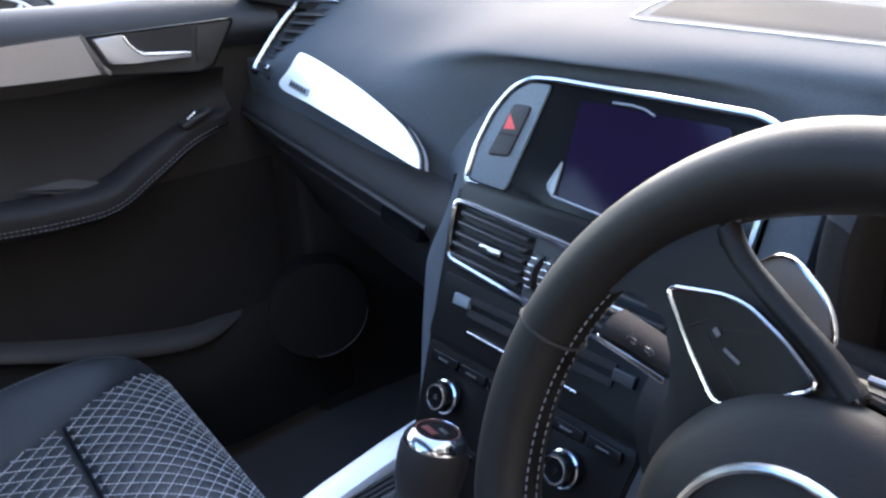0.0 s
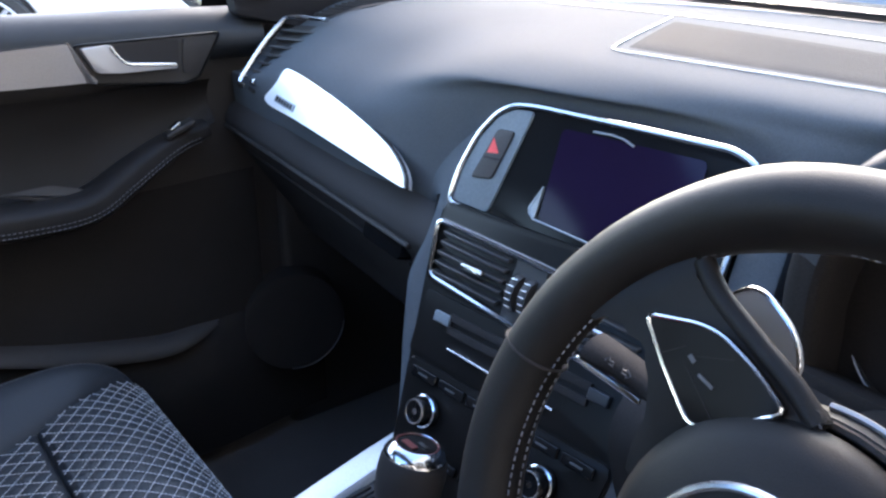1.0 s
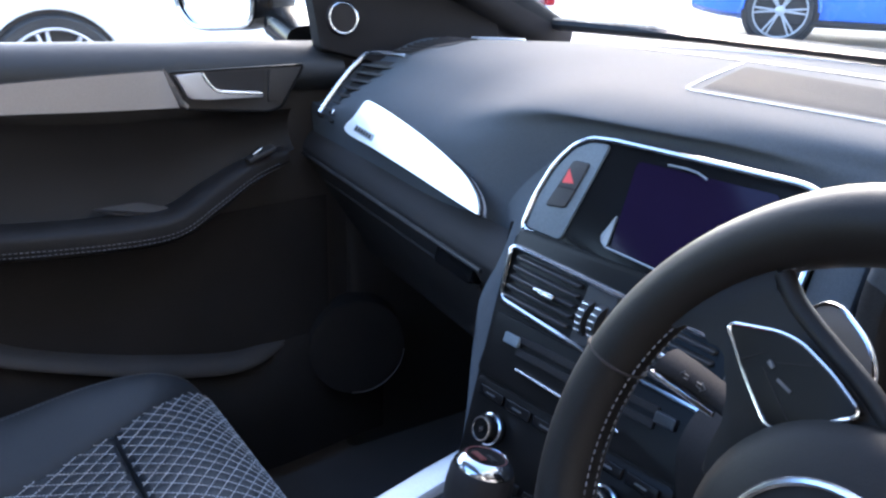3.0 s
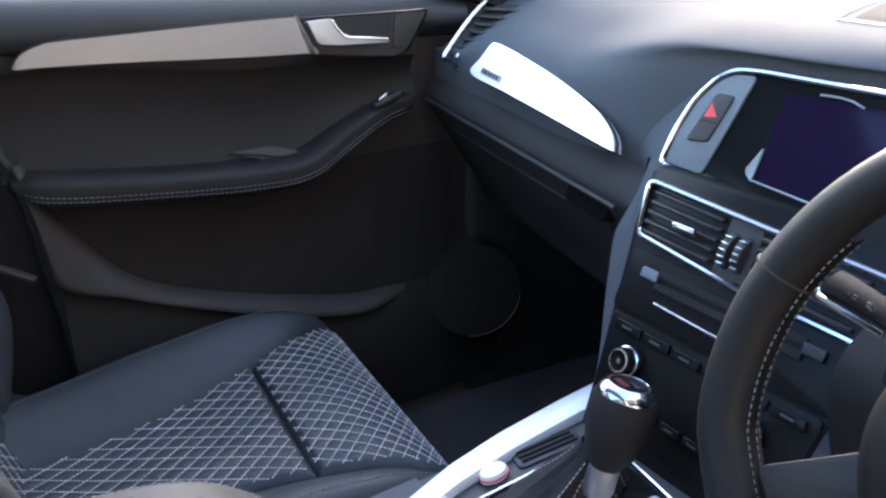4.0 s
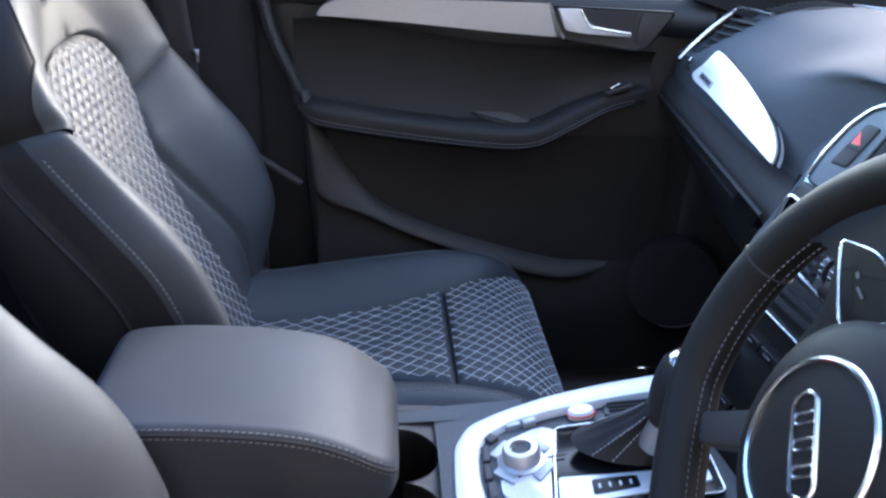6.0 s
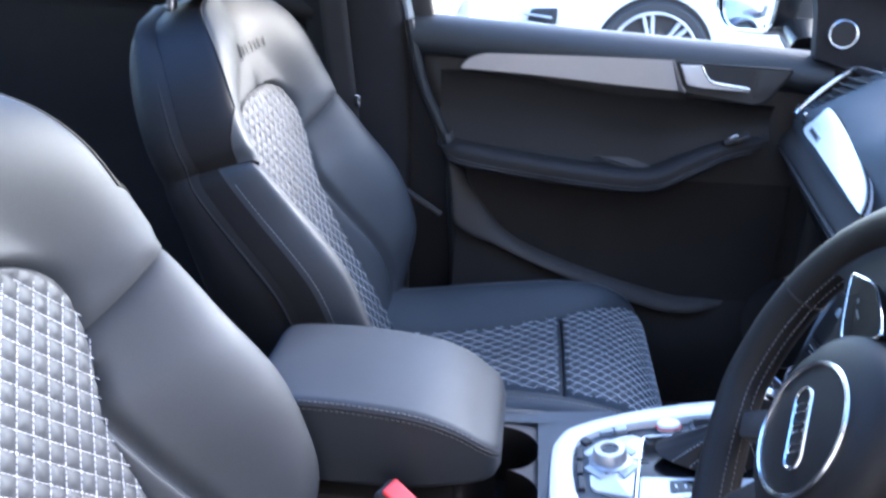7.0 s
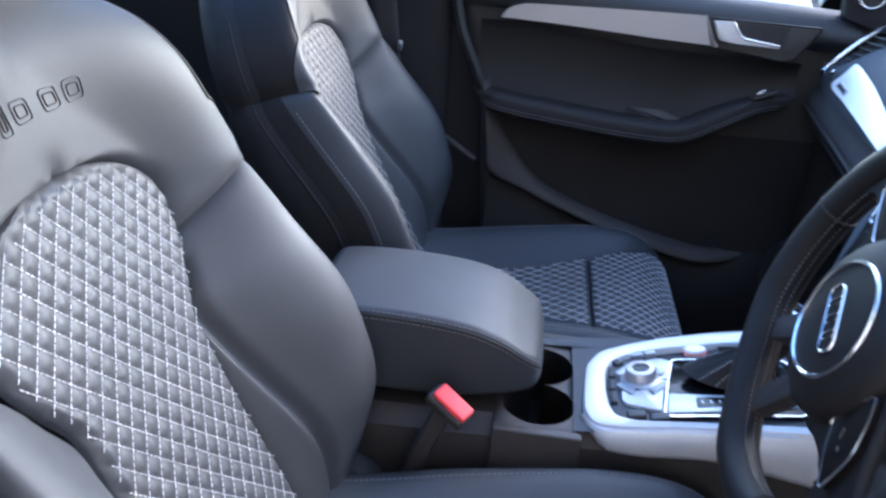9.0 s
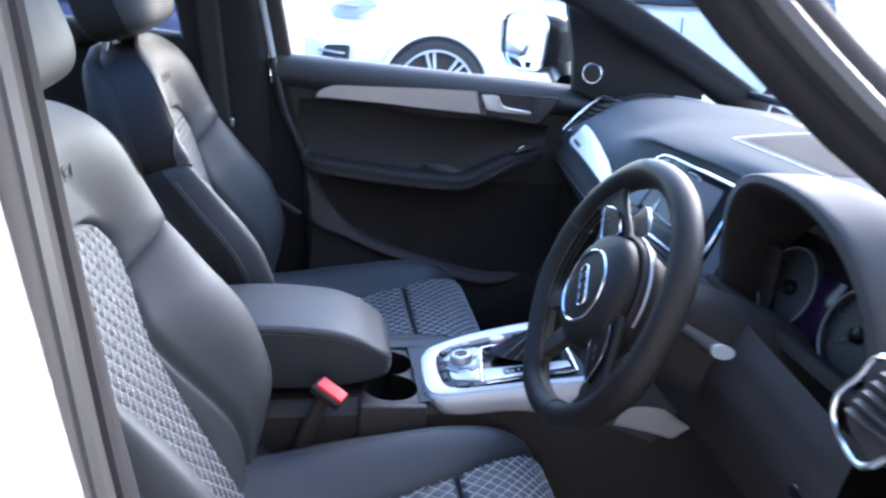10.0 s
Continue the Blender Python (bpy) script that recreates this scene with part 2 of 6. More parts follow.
def lathe(profile, m, n=28, caps=True):
    """A turned piece: profile of (radius, height) about the pose's z."""
    rings = [[m @ Vector((r * math.cos(2 * math.pi * j / n), r * math.sin(2 * math.pi * j / n), z)) for j in range(n)] for r, z in profile]
    return skin(rings, caps=caps)


def loop_on(outline, m, radius, z=0.0, n=6, squash=1.0):
    """A thin bar round an outline on the pose m."""
    return tube([m @ Vector((p[0], p[1], z)) for p in outline], radius, n, True, squash)


def sheet(fn, nu, nv):
    """A grid of points fn(u, v), u and v from 0 to 1."""
    bm = bmesh.new()
    vs = [[bm.verts.new(fn(i / nu, j / nv)) for j in range(nv + 1)] for i in range(nu + 1)]
    for i in range(nu):
        for j in range(nv):
            bm.faces.new((vs[i][j], vs[i + 1][j], vs[i + 1][j + 1], vs[i][j + 1]))
    return bm


def step(a, b, x):
    t = min(max((x - a) / (b - a), 0.0), 1.0)
    return t * t * (3 - 2 * t)


def along(xs, ys, x):
    """Smooth reading of a small table."""
    if x <= xs[0]:
        return ys[0]
    for i in range(len(xs) - 1):
        if x <= xs[i + 1]:
            t = (x - xs[i]) / (xs[i + 1] - xs[i])
            d = [(ys[min(k + 1, len(ys) - 1)] - ys[max(k - 1, 0)]) / (xs[min(k + 1, len(xs) - 1)] - xs[max(k - 1, 0)]) for k in (i, i + 1)]
            h = xs[i + 1] - xs[i]
            return (2 * t ** 3 - 3 * t * t + 1) * ys[i] + (t ** 3 - 2 * t * t + t) * h * d[0] + (3 * t * t - 2 * t ** 3) * ys[i + 1] + (t ** 3 - t * t) * h * d[1]
    return ys[-1]


def dashes(lines, size, gap, width, lift):
    """Stitches along lines of (point, normal)."""
    bm = bmesh.new()
    for line in lines:
        run, nxt = 0.0, 0.0
        for (p, nm), (q, nm2) in zip(line, line[1:]):
            d = (q - p).length
            while nxt < run + d and d > 1e-6:
                f = (nxt - run) / d
                c, nn = p.lerp(q, f), nm.lerp(nm2, f).normalized()
                t = (q - p).normalized()
                s = t.cross(nn).normalized() * width / 2
                h, e = nn * lift, t * size / 2
                a = [bm.verts.new(v) for v in (c - e - s, c + e - s, c + e + s, c - e + s)]
                b = [bm.verts.new(v) for v in (c - e * 0.7 - s * 0.5 + h, c + e * 0.7 - s * 0.5 + h, c + e * 0.7 + s * 0.5 + h, c - e * 0.7 + s * 0.5 + h)]
                bm.faces.new(b)
                for i in range(4):
                    bm.faces.new((a[i], a[(i + 1) % 4], b[(i + 1) % 4], b[i]))
                nxt += size + gap
            run += d
    return bm


def under(ob, parent):
    """Hangs a part, whose points are in the world, under its thing."""
    ob.parent = parent
    if parent.type == "EMPTY":
        ob.matrix_parent_inverse = Matrix.Translation(-parent.location)
    return ob


def piece(name, bm, mat, parent, label="", smooth=True, sharp=None):
    return under(part(name, bm, mat, None, label, smooth, sharp), parent)


# ---- ground ----
def ground_height(x, y):
    """A forecourt that rises gently past the car."""
    return (1 - step(-3.2, -1.0, x)) * (0.12 + 0.16 * step(-2.6, 0.6, y) + 0.12 * step(0.8, 7.0, y))


def build_ground():
    xs = [-400, -60, -20, -8, -5, -3.2, -2.6, -2.0, -1.5, -1.0, 0, 2, 6, 20, 60, 400]
    ys = [-400, -60, -20, -8, -2.6, -2, -1.2, -0.4, 0.4, 1.5, 3, 5, 7, 20, 60, 400]
    bm = bmesh.new()
    vs = [[bm.verts.new((x, y, ground_height(x, y))) for y in ys] for x in xs]
    for i in range(len(xs) - 1):
        for j in range(len(ys) - 1):
            bm.faces.new((vs[i][j], vs[i + 1][j], vs[i + 1][j + 1], vs[i][j + 1]))
    return tagged(part("ground", bm, TARMAC), "pale worn concrete forecourt in bright daylight", "ground", kind="structure")


build_ground()
# Unseen wall, added to block and bounce light beside the open doorway.
helper_wall = part("helper_wall", block(0.25, 16.0, 4.6, 0.02, pose(2.05, -1.5, 2.25)), HELPER_GREY, None)
tagged(helper_wall, "plain grey wall, unseen, added to shape light at the doorway", "wall", kind="structure")

# ---- car shell ----
car = thing("interior_shell", "silver car shell with dark interior trim and open doorway", "car interior", kind="structure", at=(0, -0.4, 0.1))
ROOF_Z = 1.56


def quad_slab(a, b, c, d, thick):
    """A slab over four corners, thickened along its normal."""
    a, b, c, d = (Vector(p) for p in (a, b, c, d))
    n = (b - a).cross(d - a).normalized() * thick
    bm = bmesh.new()
    lo = [bm.verts.new(p) for p in (a, b, c, d)]
    hi = [bm.verts.new(p + n) for p in (a, b, c, d)]
    bm.faces.new(lo[::-1])
    bm.faces.new(hi)
    for i in range(4):
        bm.faces.new((lo[i], lo[(i + 1) % 4], hi[(i + 1) % 4], hi[i]))
    bmesh.ops.bevel(bm, geom=list(bm.edges), offset=min(abs(thick) * 0.3, 0.012), segments=2, affect="EDGES")
    return bm


piece("floor_pan", block(1.5, 2.75, 0.06, 0.01, pose(0, -0.62, 0.40)), CARPET, car)
piece("firewall", quad_slab((-0.74, 0.75, 0.38), (0.74, 0.75, 0.38), (0.74, 0.68, 1.13), (-0.74, 0.68, 1.13), -0.04), CARPET, car)


def roof_point(u, v):
    x, y = -0.62 + 1.24 * u, -0.22 - 1.75 * v
    return Vector((x, y, ROOF_Z - 0.10 * (2 * u - 1) ** 4 - 0.05 * (1 - v) ** 3 - 0.04 * v ** 3))


# Opening for an unseen glass panel, added so skylight reaches the cabin.
roof_bm = sheet(roof_point, 24, 24)
bmesh.ops.delete(roof_bm, geom=[q for q in roof_bm.faces if abs(q.calc_center_median().x) < 0.41 and -1.30 < q.calc_center_median().y < -0.38], context="FACES")
piece("roof_window", sheet(lambda u, v: roof_point(0.14 + 0.72 * u, 0.06 + 0.58 * v) + Vector((0, 0, 0.03)), 12, 12), ROOF_GLASS, car, "unseen tinted glass roof panel, added for skylight")
roof = piece("roof", roof_bm, HEADLINER, car, "black cloth headliner")
mod = roof.modifiers.new("thick", "SOLIDIFY")
mod.thickness, mod.offset = 0.05, 1.0

# painted outer skins
def outer_roof(u, v):
    return roof_point(-0.03 + 1.06 * u, v) + Vector((0, 0, 0.062))


# the roof's large glass panel is unseen, assumed for the skylight it lets in
skin_bm = sheet(outer_roof, 24, 24)
bmesh.ops.delete(skin_bm, geom=[q for q in skin_bm.faces if abs(q.calc_center_median().x) < 0.41 and -1.30 < q.calc_center_median().y < -0.38], context="FACES")
outer = piece("roof_skin", skin_bm, SILVER_PAINT, car, "silver painted roof skin")
mod = outer.modifiers.new("thick", "SOLIDIFY")
mod.thickness, mod.offset = 0.008, 1.0
for side in (-1, 1):
    def flank_skin(u, v, side=side):
        y, z = -0.66 - 1.36 * u, 0.30 + 0.86 * v
        return Vector((side * (0.86 + 0.06 * math.sin(math.pi * min(v * 1.1, 1.0)) - 0.05 * u * u - 0.07 * step(0.75, 1.0, v)), y, z + 0.06 * u * step(0.7, 1.0, v)))
    ob = piece("rear_side_skin", sheet(flank_skin, 16, 14), SILVER_PAINT, car, "silver painted rear side")
    mod = ob.modifiers.new("thick", "SOLIDIFY")
    mod.thickness = 0.012
    def wing_skin(u, v, side=side):
        y, z = 0.70 + 1.08 * u, 0.40 + (0.62 - 0.10 * u * u) * v
        return Vector((side * (0.90 + 0.03 * math.sin(math.pi * v) - 0.10 * u * u - 0.07 * step(0.8, 1.0, v)), y, z))
    ob = piece("front_wing", sheet(wing_skin, 14, 12), SILVER_PAINT, car, "silver painted front wing")
    mod = ob.modifiers.new("thick", "SOLIDIFY")
    mod.thickness = 0.012
tail_bm = sheet(lambda u, v: Vector((-0.80 + 1.6 * u, -2.03 - 0.03 * math.sin(math.pi * u) + 0.03 * v, 0.32 + 0.80 * v)), 12, 8)
piece("tailgate_skin", tail_bm, SILVER_PAINT, car, "silver painted tailgate")
nose_bm = sheet(lambda u, v: Vector((-0.80 + 1.6 * u, 1.80 + 0.05 * math.sin(math.pi * u) - 0.04 * v, 0.32 + 0.50 * v)), 12, 8)
piece("nose_skin", nose_bm, SILVER_PAINT, car, "silver painted nose")

# side rails of the roof
for side in (-1, 1):
    piece("roof_rail", tube(spline([(side * 0.63, -0.20, 1.47), (side * 0.645, -0.6, 1.50), (side * 0.64, -1.2, 1.49), (side * 0.62, -1.9, 1.43)], 16), 0.05, 10), PILLAR, car)
piece("windscreen_header", tube(spline([(-0.60, -0.20, 1.48), (0, -0.16, 1.51), (0.60, -0.20, 1.48)], 12), 0.045, 8), PILLAR, car)


def bar(a, b, width, depth, facing, taper=1.0, mids=()):
    """A rounded bar from a to b: width across, depth along facing."""
    pts = spline([a, *mids, b], 14)
    f = Vector(facing).normalized()
    rings = []
    for i, p in enumerate(pts):
        t = (pts[min(i + 1, 13)] - pts[max(i - 1, 0)]).normalized()
        s = t.cross(f).normalized()
        g = s.cross(t)
        k = 1 + (taper - 1) * i / 13
        rings.append([p + s * (x * width * k) + g * (y * depth) for x, y in rounded(1, 1, 0.3, 4)])
    return skin(rings)


# pillars beside the passenger's door
piece("windscreen_pillar", bar((-0.70, 0.78, 1.145), (-0.60, -0.10, 1.53), 0.080, 0.06, (1, 0, 0.2), 0.9, ((-0.665, 0.40, 1.335),)), PILLAR, car, "dark trimmed windscreen pillar")
piece("door_pillar", bar((-0.725, -0.52, 0.42), (-0.64, -0.57, 1.48), 0.22, 0.06, (1, 0, 0), 0.75, ((-0.735, -0.50, 0.80), (-0.72, -0.505, 1.15))), PILLAR, car, "dark door pillar trim")
piece("lower_pillar_trim", bar((-0.70, -0.47, 0.42), (-0.705, -0.47, 0.84), 0.17, 0.04, (1, 0, 0), 0.9), PLASTIC, car)
# A paler bar stands in for the highlight on the trim's lower edge.
piece("pillar_edge_highlight", tube(spline([(-0.690, -0.470, 0.905), (-0.682, -0.400, 0.865), (-0.680, -0.330, 0.822)], 12), 0.006, 8), POCKET, car, "pale highlight along the lower edge of the pillar trim")
# the pillar in front of the open doorway, with its rubber seal
piece("windscreen_pillar", bar((0.77, 0.62, 1.06), (0.70, -0.32, 1.585), 0.058, 0.05, (1, 0, 0.3), 1.0, ((0.755, 0.30, 1.222), (0.745, 0.10, 1.325), (0.735, -0.03, 1.415), (0.722, -0.13, 1.500))), PILLAR, car, "dark trimmed windscreen pillar")
piece("door_seal", tube(spline([(0.80, 0.55, 1.09), (0.79, 0.30, 1.213), (0.785, 0.10, 1.318), (0.772, -0.03, 1.408), (0.755, -0.13, 1.495), (0.735, -0.32, 1.58)], 20), 0.012, 8), RUBBER, car)
# the pillar behind the open doorway: painted skin, seal, inner trim
piece("painted_pillar", bar((0.895, -0.451, 0.38), (0.80, -0.606, 1.50), 0.13, 0.05, (1, 0, 0.1), 0.8, ((0.915, -0.458, 0.9), (0.895, -0.506, 1.15))), SILVER_PAINT, car, "silver painted door pillar")
seal_path = [(0.835, -0.383, 0.42), (0.845, -0.418, 0.85), (0.828, -0.469, 1.07), (0.81, -0.501, 1.236), (0.785, -0.529, 1.37), (0.75, -0.556, 1.48)]
piece("door_flange", bar(seal_path[0], seal_path[-1], 0.05, 0.085, (1, 0, 0.1), 1.0, seal_path[1:-1]), SOFT_DARK, car)
piece("door_seal", tube(spline([(x + 0.012, y + 0.020, z) for x, y, z in seal_path], 28), 0.011, 8), RUBBER, car)
piece("door_seal", tube(spline([(x - 0.030, y + 0.022, z) for x, y, z in seal_path], 28), 0.009, 8), PILLAR, car)
piece("door_pillar", bar((0.765, -0.50, 0.42), (0.68, -0.62, 1.48), 0.14, 0.06, (1, 0, 0), 0.8, ((0.775, -0.515, 0.80), (0.765, -0.545, 1.10))), PILLAR, car, "dark door pillar trim")
piece("inner_pillar_trim", bar((0.715, -0.430, 0.60), (0.700, -0.570, 1.46), 0.032, 0.15, (1, 0, 0), 0.9, ((0.715, -0.458, 0.88), (0.715, -0.490, 1.056), (0.715, -0.515, 1.198), (0.712, -0.538, 1.302))), PILLAR, car, "dark inner trim of the door pillar")
piece("door_step", block(0.16, 1.1, 0.12, 0.03, pose(0.80, 0.10, 0.42)), PLASTIC, car)
piece("footwell_side", block(0.05, 0.5, 0.75, 0.02, pose(0.75, 0.50, 0.75)), PLASTIC, car)
piece("footwell_side", block(0.05, 0.45, 0.62, 0.02, pose(-0.735, 0.58, 0.70)), PLASTIC, car)


piece("pillar_trim", block(0.03, 0.36, 0.68, 0.008, pose(-0.752, -0.40, 0.78)), PILLAR, car, "dark moulded pillar trim beside the seat")
# rear side of the cabin: panels with window openings
def rear_side(side):
    x = side * 0.725
    piece("rear_door_panel", quad_slab((x, -0.58, 0.42), (x, -1.40, 0.42), (x, -1.40, 1.235), (x, -0.58, 1.175), 0.06 * -side), PILLAR, car)
    piece("rear_sill", tube(spline([(x - side * 0.01, -0.56, 1.185), (x - side * 0.01, -1.0, 1.215), (x - side * 0.02, -1.40, 1.245)], 10), 0.03, 10), LEATHER_SIDE, car)
    piece("rear_pillar", bar((x, -1.50, 1.20), (side * 0.60, -1.42, 1.50), 0.40, 0.05, (1, 0, 0), 0.8), PILLAR, car)
    piece("window_bar", bar((x, -1.235, 1.23), (side * 0.65, -1.24, 1.48), 0.035, 0.03, (1, 0, 0)), RUBBER, car)
    pane = piece("window_pane", quad_slab((side * 0.745, -0.60, 1.18), (side * 0.745, -1.30, 1.22), (side * 0.66, -1.30, 1.49), (side * 0.66, -0.60, 1.49), 0.004), PANE, car)
    pane.visible_shadow = False


rear_side(-1)
rear_side(1)
piece("tailgate", quad_slab((-0.74, -1.98, 0.40), (0.74, -1.98, 0.40), (0.70, -1.98, 1.10), (-0.70, -1.98, 1.10), 0.05), PILLAR, car)
rear_glass = piece("rear_window_pane", quad_slab((-0.68, -1.98, 1.10), (0.68, -1.98, 1.10), (0.58, -1.92, 1.48), (-0.58, -1.92, 1.48), 0.004), PANE, car)
rear_glass.visible_shadow = False


def screen_point(u, v):
    x = -0.72 + 1.44 * u
    bow = 1 - (2 * u - 1) ** 2
    return Vector((x * (1 - 0.14 * v), 0.73 + 0.10 * bow - (0.93 + 0.06 * bow) * v, 1.185 + 0.32 * v + 0.02 * math.sin(math.pi * v)))


glass = piece("windscreen", sheet(screen_point, 20, 12), SCREEN_GLASS, car, "clear windscreen glass")
glass.visible_shadow = False
piece("wiper_cowl", tube(spline([(-0.72, 0.735, 1.185), (-0.36, 0.815, 1.188), (0, 0.838, 1.188), (0.36, 0.815, 1.188), (0.72, 0.735, 1.185)], 24), 0.011, 8), RUBBER, car)
bonnet_pts = lambda u, v: Vector((-0.80 + 1.6 * u, 0.84 + 0.95 * v, 0.985 + 0.03 * math.sin(math.pi * u) - 0.08 * v - 0.10 * v ** 4))
bonnet = piece("bonnet", sheet(bonnet_pts, 14, 14), SILVER_PAINT, car, "silver painted bonnet")
mod = bonnet.modifiers.new("thick", "SOLIDIFY")
mod.thickness = 0.02


# ---- front seats ----
def seat(cx):
    root = thing("sports_seat", "black leather sports seat with diamond quilting and pale stitching", "car seat", "front seats", at=(cx, -0.2, 0.43))
    X = Vector((1, 0, 0))
    B = Vector((cx, -0.405, 0.655))
    r = radians(22)
    T, N = Vector((0, -math.sin(r), math.cos(r))), Vector((0, math.cos(r), math.sin(r)))
    LEN, TOP = 0.632, 0.490
    PA, PB = 0.0225, 0.0255

    def quilt(s, l, puff=0.0030):
        return puff * (abs(math.sin(math.pi * (s / PA + l / PB))) * abs(math.sin(math.pi * (s / PA - l / PB)))) ** 0.6

    def half(t):
        w = along([0, 0.12, 0.26, 0.36, 0.44, 0.48, 0.53, 0.57, 0.60, 0.62, 0.632], [0.196, 0.244, 0.258, 0.250, 0.244, 0.242, 0.224, 0.196, 0.160, 0.116, 0.05], t)
        return w - 0.007 * math.exp(-((t - 0.430) / 0.010) ** 2)

    def inner(t):
        if t >= TOP:
            return 0.0
        w = along([0, 0.15, 0.28, 0.32, 0.35, 0.385, 0.42], [0.098, 0.102, 0.104, 0.107, 0.124, 0.141, 0.146], t)
        return w if t < 0.42 else w * math.sqrt(max(0.0, 1 - ((t - 0.42) / (TOP - 0.42)) ** 2))

    def hollow(t):
        return along([0, 0.08, 0.25, 0.45, 0.57, 0.632], [0.035, 0.025, 0.006, 0.0, 0.008, -0.006], t)

    def middle(t):
        """Half the width of the flat middle, fading out above the centre panel."""
        return inner(t) if t < 0.42 else 0.146 * (1 - step(0.42, 0.60, t))

    def wing(p, t):
        """The rise of a bolster; its crest stands in from the edge low down and runs out to it at the shoulder."""
        a, b = inner(t), half(t)
        s = a + (b - a) * p
        p = max(0.0, (s - middle(t)) / max(b - middle(t), 0.02))
        crest = 0.80
        hb = along([0, 0.05, 0.09, 0.14, 0.19, 0.26, 0.36, 0.43, 0.48, 0.56, 0.632], [-0.005, 0.016, 0.048, 0.082, 0.095, 0.097, 0.068, 0.046, 0.038, 0.028, 0.012], t)
        rise = hb * math.sin(math.pi / 2 * min(p / crest, 1.0)) ** 1.5
        return rise - (0.075 - 0.010 * step(0.36, 0.50, t)) * max(0.0, (p - crest) / (1 - crest)) ** 2.8

    def back(s, t, n):
        return B + X * s + T * t + N * n

    def kink(p):
        return 0.384 + 0.046 * p

    def insert_point(u, v):
        t = TOP * (1 - (1 - v) ** 1.0)
        w = inner(t)
        s = w * (2 * u - 1)
        edge = min((w - abs(s)) / 0.012, (TOP - t) / 0.012, 1.0)
        return back(s, t, hollow(t) - 0.010 + 0.010 * math.sqrt(max(edge, 0.0)) + quilt(s, t) * min(edge, 1.0))

    body = piece("backrest_insert", sheet(insert_point, 130, 270), QUILT, root, "diamond-quilted leather centre panel")

    lines = []
    for sign in (-1, 1):
        for k in range(-30, 60):
            run = []
            t = 0.004
            while t < TOP - 0.004:
                s = (k - t / PB) * PA * sign
                if abs(s) < inner(min(t + 0.008, TOP)) - 0.007:
                    run.append((back(s, t, hollow(t) + 0.0009), N))
                elif run:
                    break
                t += 0.0045
            if len(run) > 2:
                lines.append(run)
    piece("stitching", dashes(lines, 0.0042, 0.0012, 0.0008, 0.0006), THREAD, body, "pale grey diamond stitching")

    def seam_dip(d):
        return -0.013 * math.exp(-(d / 0.007))

    for sign in (-1, 1):
        def wing_point(u, v, sign=sign):
            p = u
            t = kink(p) * v
            a, b = inner(t), half(t)
            ps = 0.40 * (1 - step(0.0, 0.40, t))
            groove = -0.009 * math.exp(-(((p - ps) * (b - a)) / 0.0055) ** 2) if t < 0.36 else 0.0
            n = hollow(t) + wing(p, t) + seam_dip(p * (b - a)) + seam_dip(kink(p) - t) * (0.9 - 0.6 * step(0.5, 0.8, p)) + groove
            return back(sign * (a + (b - a) * p), t, n)

        wing_ob = piece("side_bolster", sheet(lambda u, v, g=wing_point: g(0.965 * u, v), 76, 110), LEATHER, root, "smooth black leather side bolster")
        piece("bolster_side", sheet(lambda u, v, g=wing_point: g(0.965 + 0.035 * u, v), 8, 60), SEAT_SIDE, root, "plain bolster side, darkened for shade")
        run = []
        for off in (0.955,):
            run.append([(wing_point(off, v / 60) + N * 0.0006, (N + X * sign * 0.5).normalized()) for v in range(2, 58)])
        piece("stitching", dashes(run, 0.004, 0.0022, 0.0013, 0.0008), DARK_THREAD, wing_ob)

    def shoulder_point(sign, p, v):
        t = TOP - (TOP - kink(p)) * (1 - v / 0.45) ** 2 if v < 0.45 else TOP + (LEN - TOP) * (v - 0.45) / 0.55
        a, b = inner(t), half(t)
        d = p * (b - a) if a > 0 else math.hypot(p * b, max(t - TOP, 0.0))
        n = hollow(t) + wing(p, t) + seam_dip(d) + seam_dip(t - kink(p)) * (0.9 - 0.6 * step(0.5, 0.8, p)) + 0.006
        return back(sign * (a + (b - a) * p), t, n)

    def rim_edge(v):
        return 0.93 - 0.05 * step(0.0, 0.4, v)

    shoulder = bmesh.new()
    for sign in (-1, 1):
        half_sheet = sheet(lambda u, v, sign=sign: shoulder_point(sign, rim_edge(v) * u, v), 34, 42)
        me = bpy.data.meshes.new("tmp")
        half_sheet.to_mesh(me)
        half_sheet.free()
        shoulder.from_mesh(me)
        bpy.data.meshes.remove(me)
        piece("shoulder_side", sheet(lambda u, v, sign=sign: shoulder_point(sign, rim_edge(v) + (1 - rim_edge(v)) * u, v), 12, 42), SEAT_SIDE, root, "plain shoulder side, darkened for shade")
        piece("edge_piping", tube([shoulder_point(sign, rim_edge(v / 40), v / 40) for v in range(41)], 0.0016, 6), SEAT_SIDE, root)
    bmesh.ops.remove_doubles(shoulder, verts=shoulder.verts, dist=0.0003)
    sh = piece("shoulder_panel", shoulder, LEATHER, root, "smooth black leather shoulder panel with a pressed mark")
    # pressed mark: a tall angled bar and three plain blocks, outlined
    def on_shoulder(s, t):
        return back(s, t, hollow(t) + wing(abs(s) / half(t), t) + seam_dip(math.hypot(s, t - TOP)) + 0.0064)

    for cx2, w, h, lean in ((0.044, 0.013, 0.026, 0.25), (0.018, 0.020, 0.017, 0.1), (-0.020, 0.022, 0.017, 0.1), (-0.050, 0.020, 0.017, 0.1)):
        o = [(x + cx2 + lean * y, y + 0.545) for x, y in rounded(w, h, 0.004, 4)]
        piece("pressed_mark", tube([on_shoulder(x, y) for x, y in o], 0.0007, 6, closed=True), LEATHER, sh)
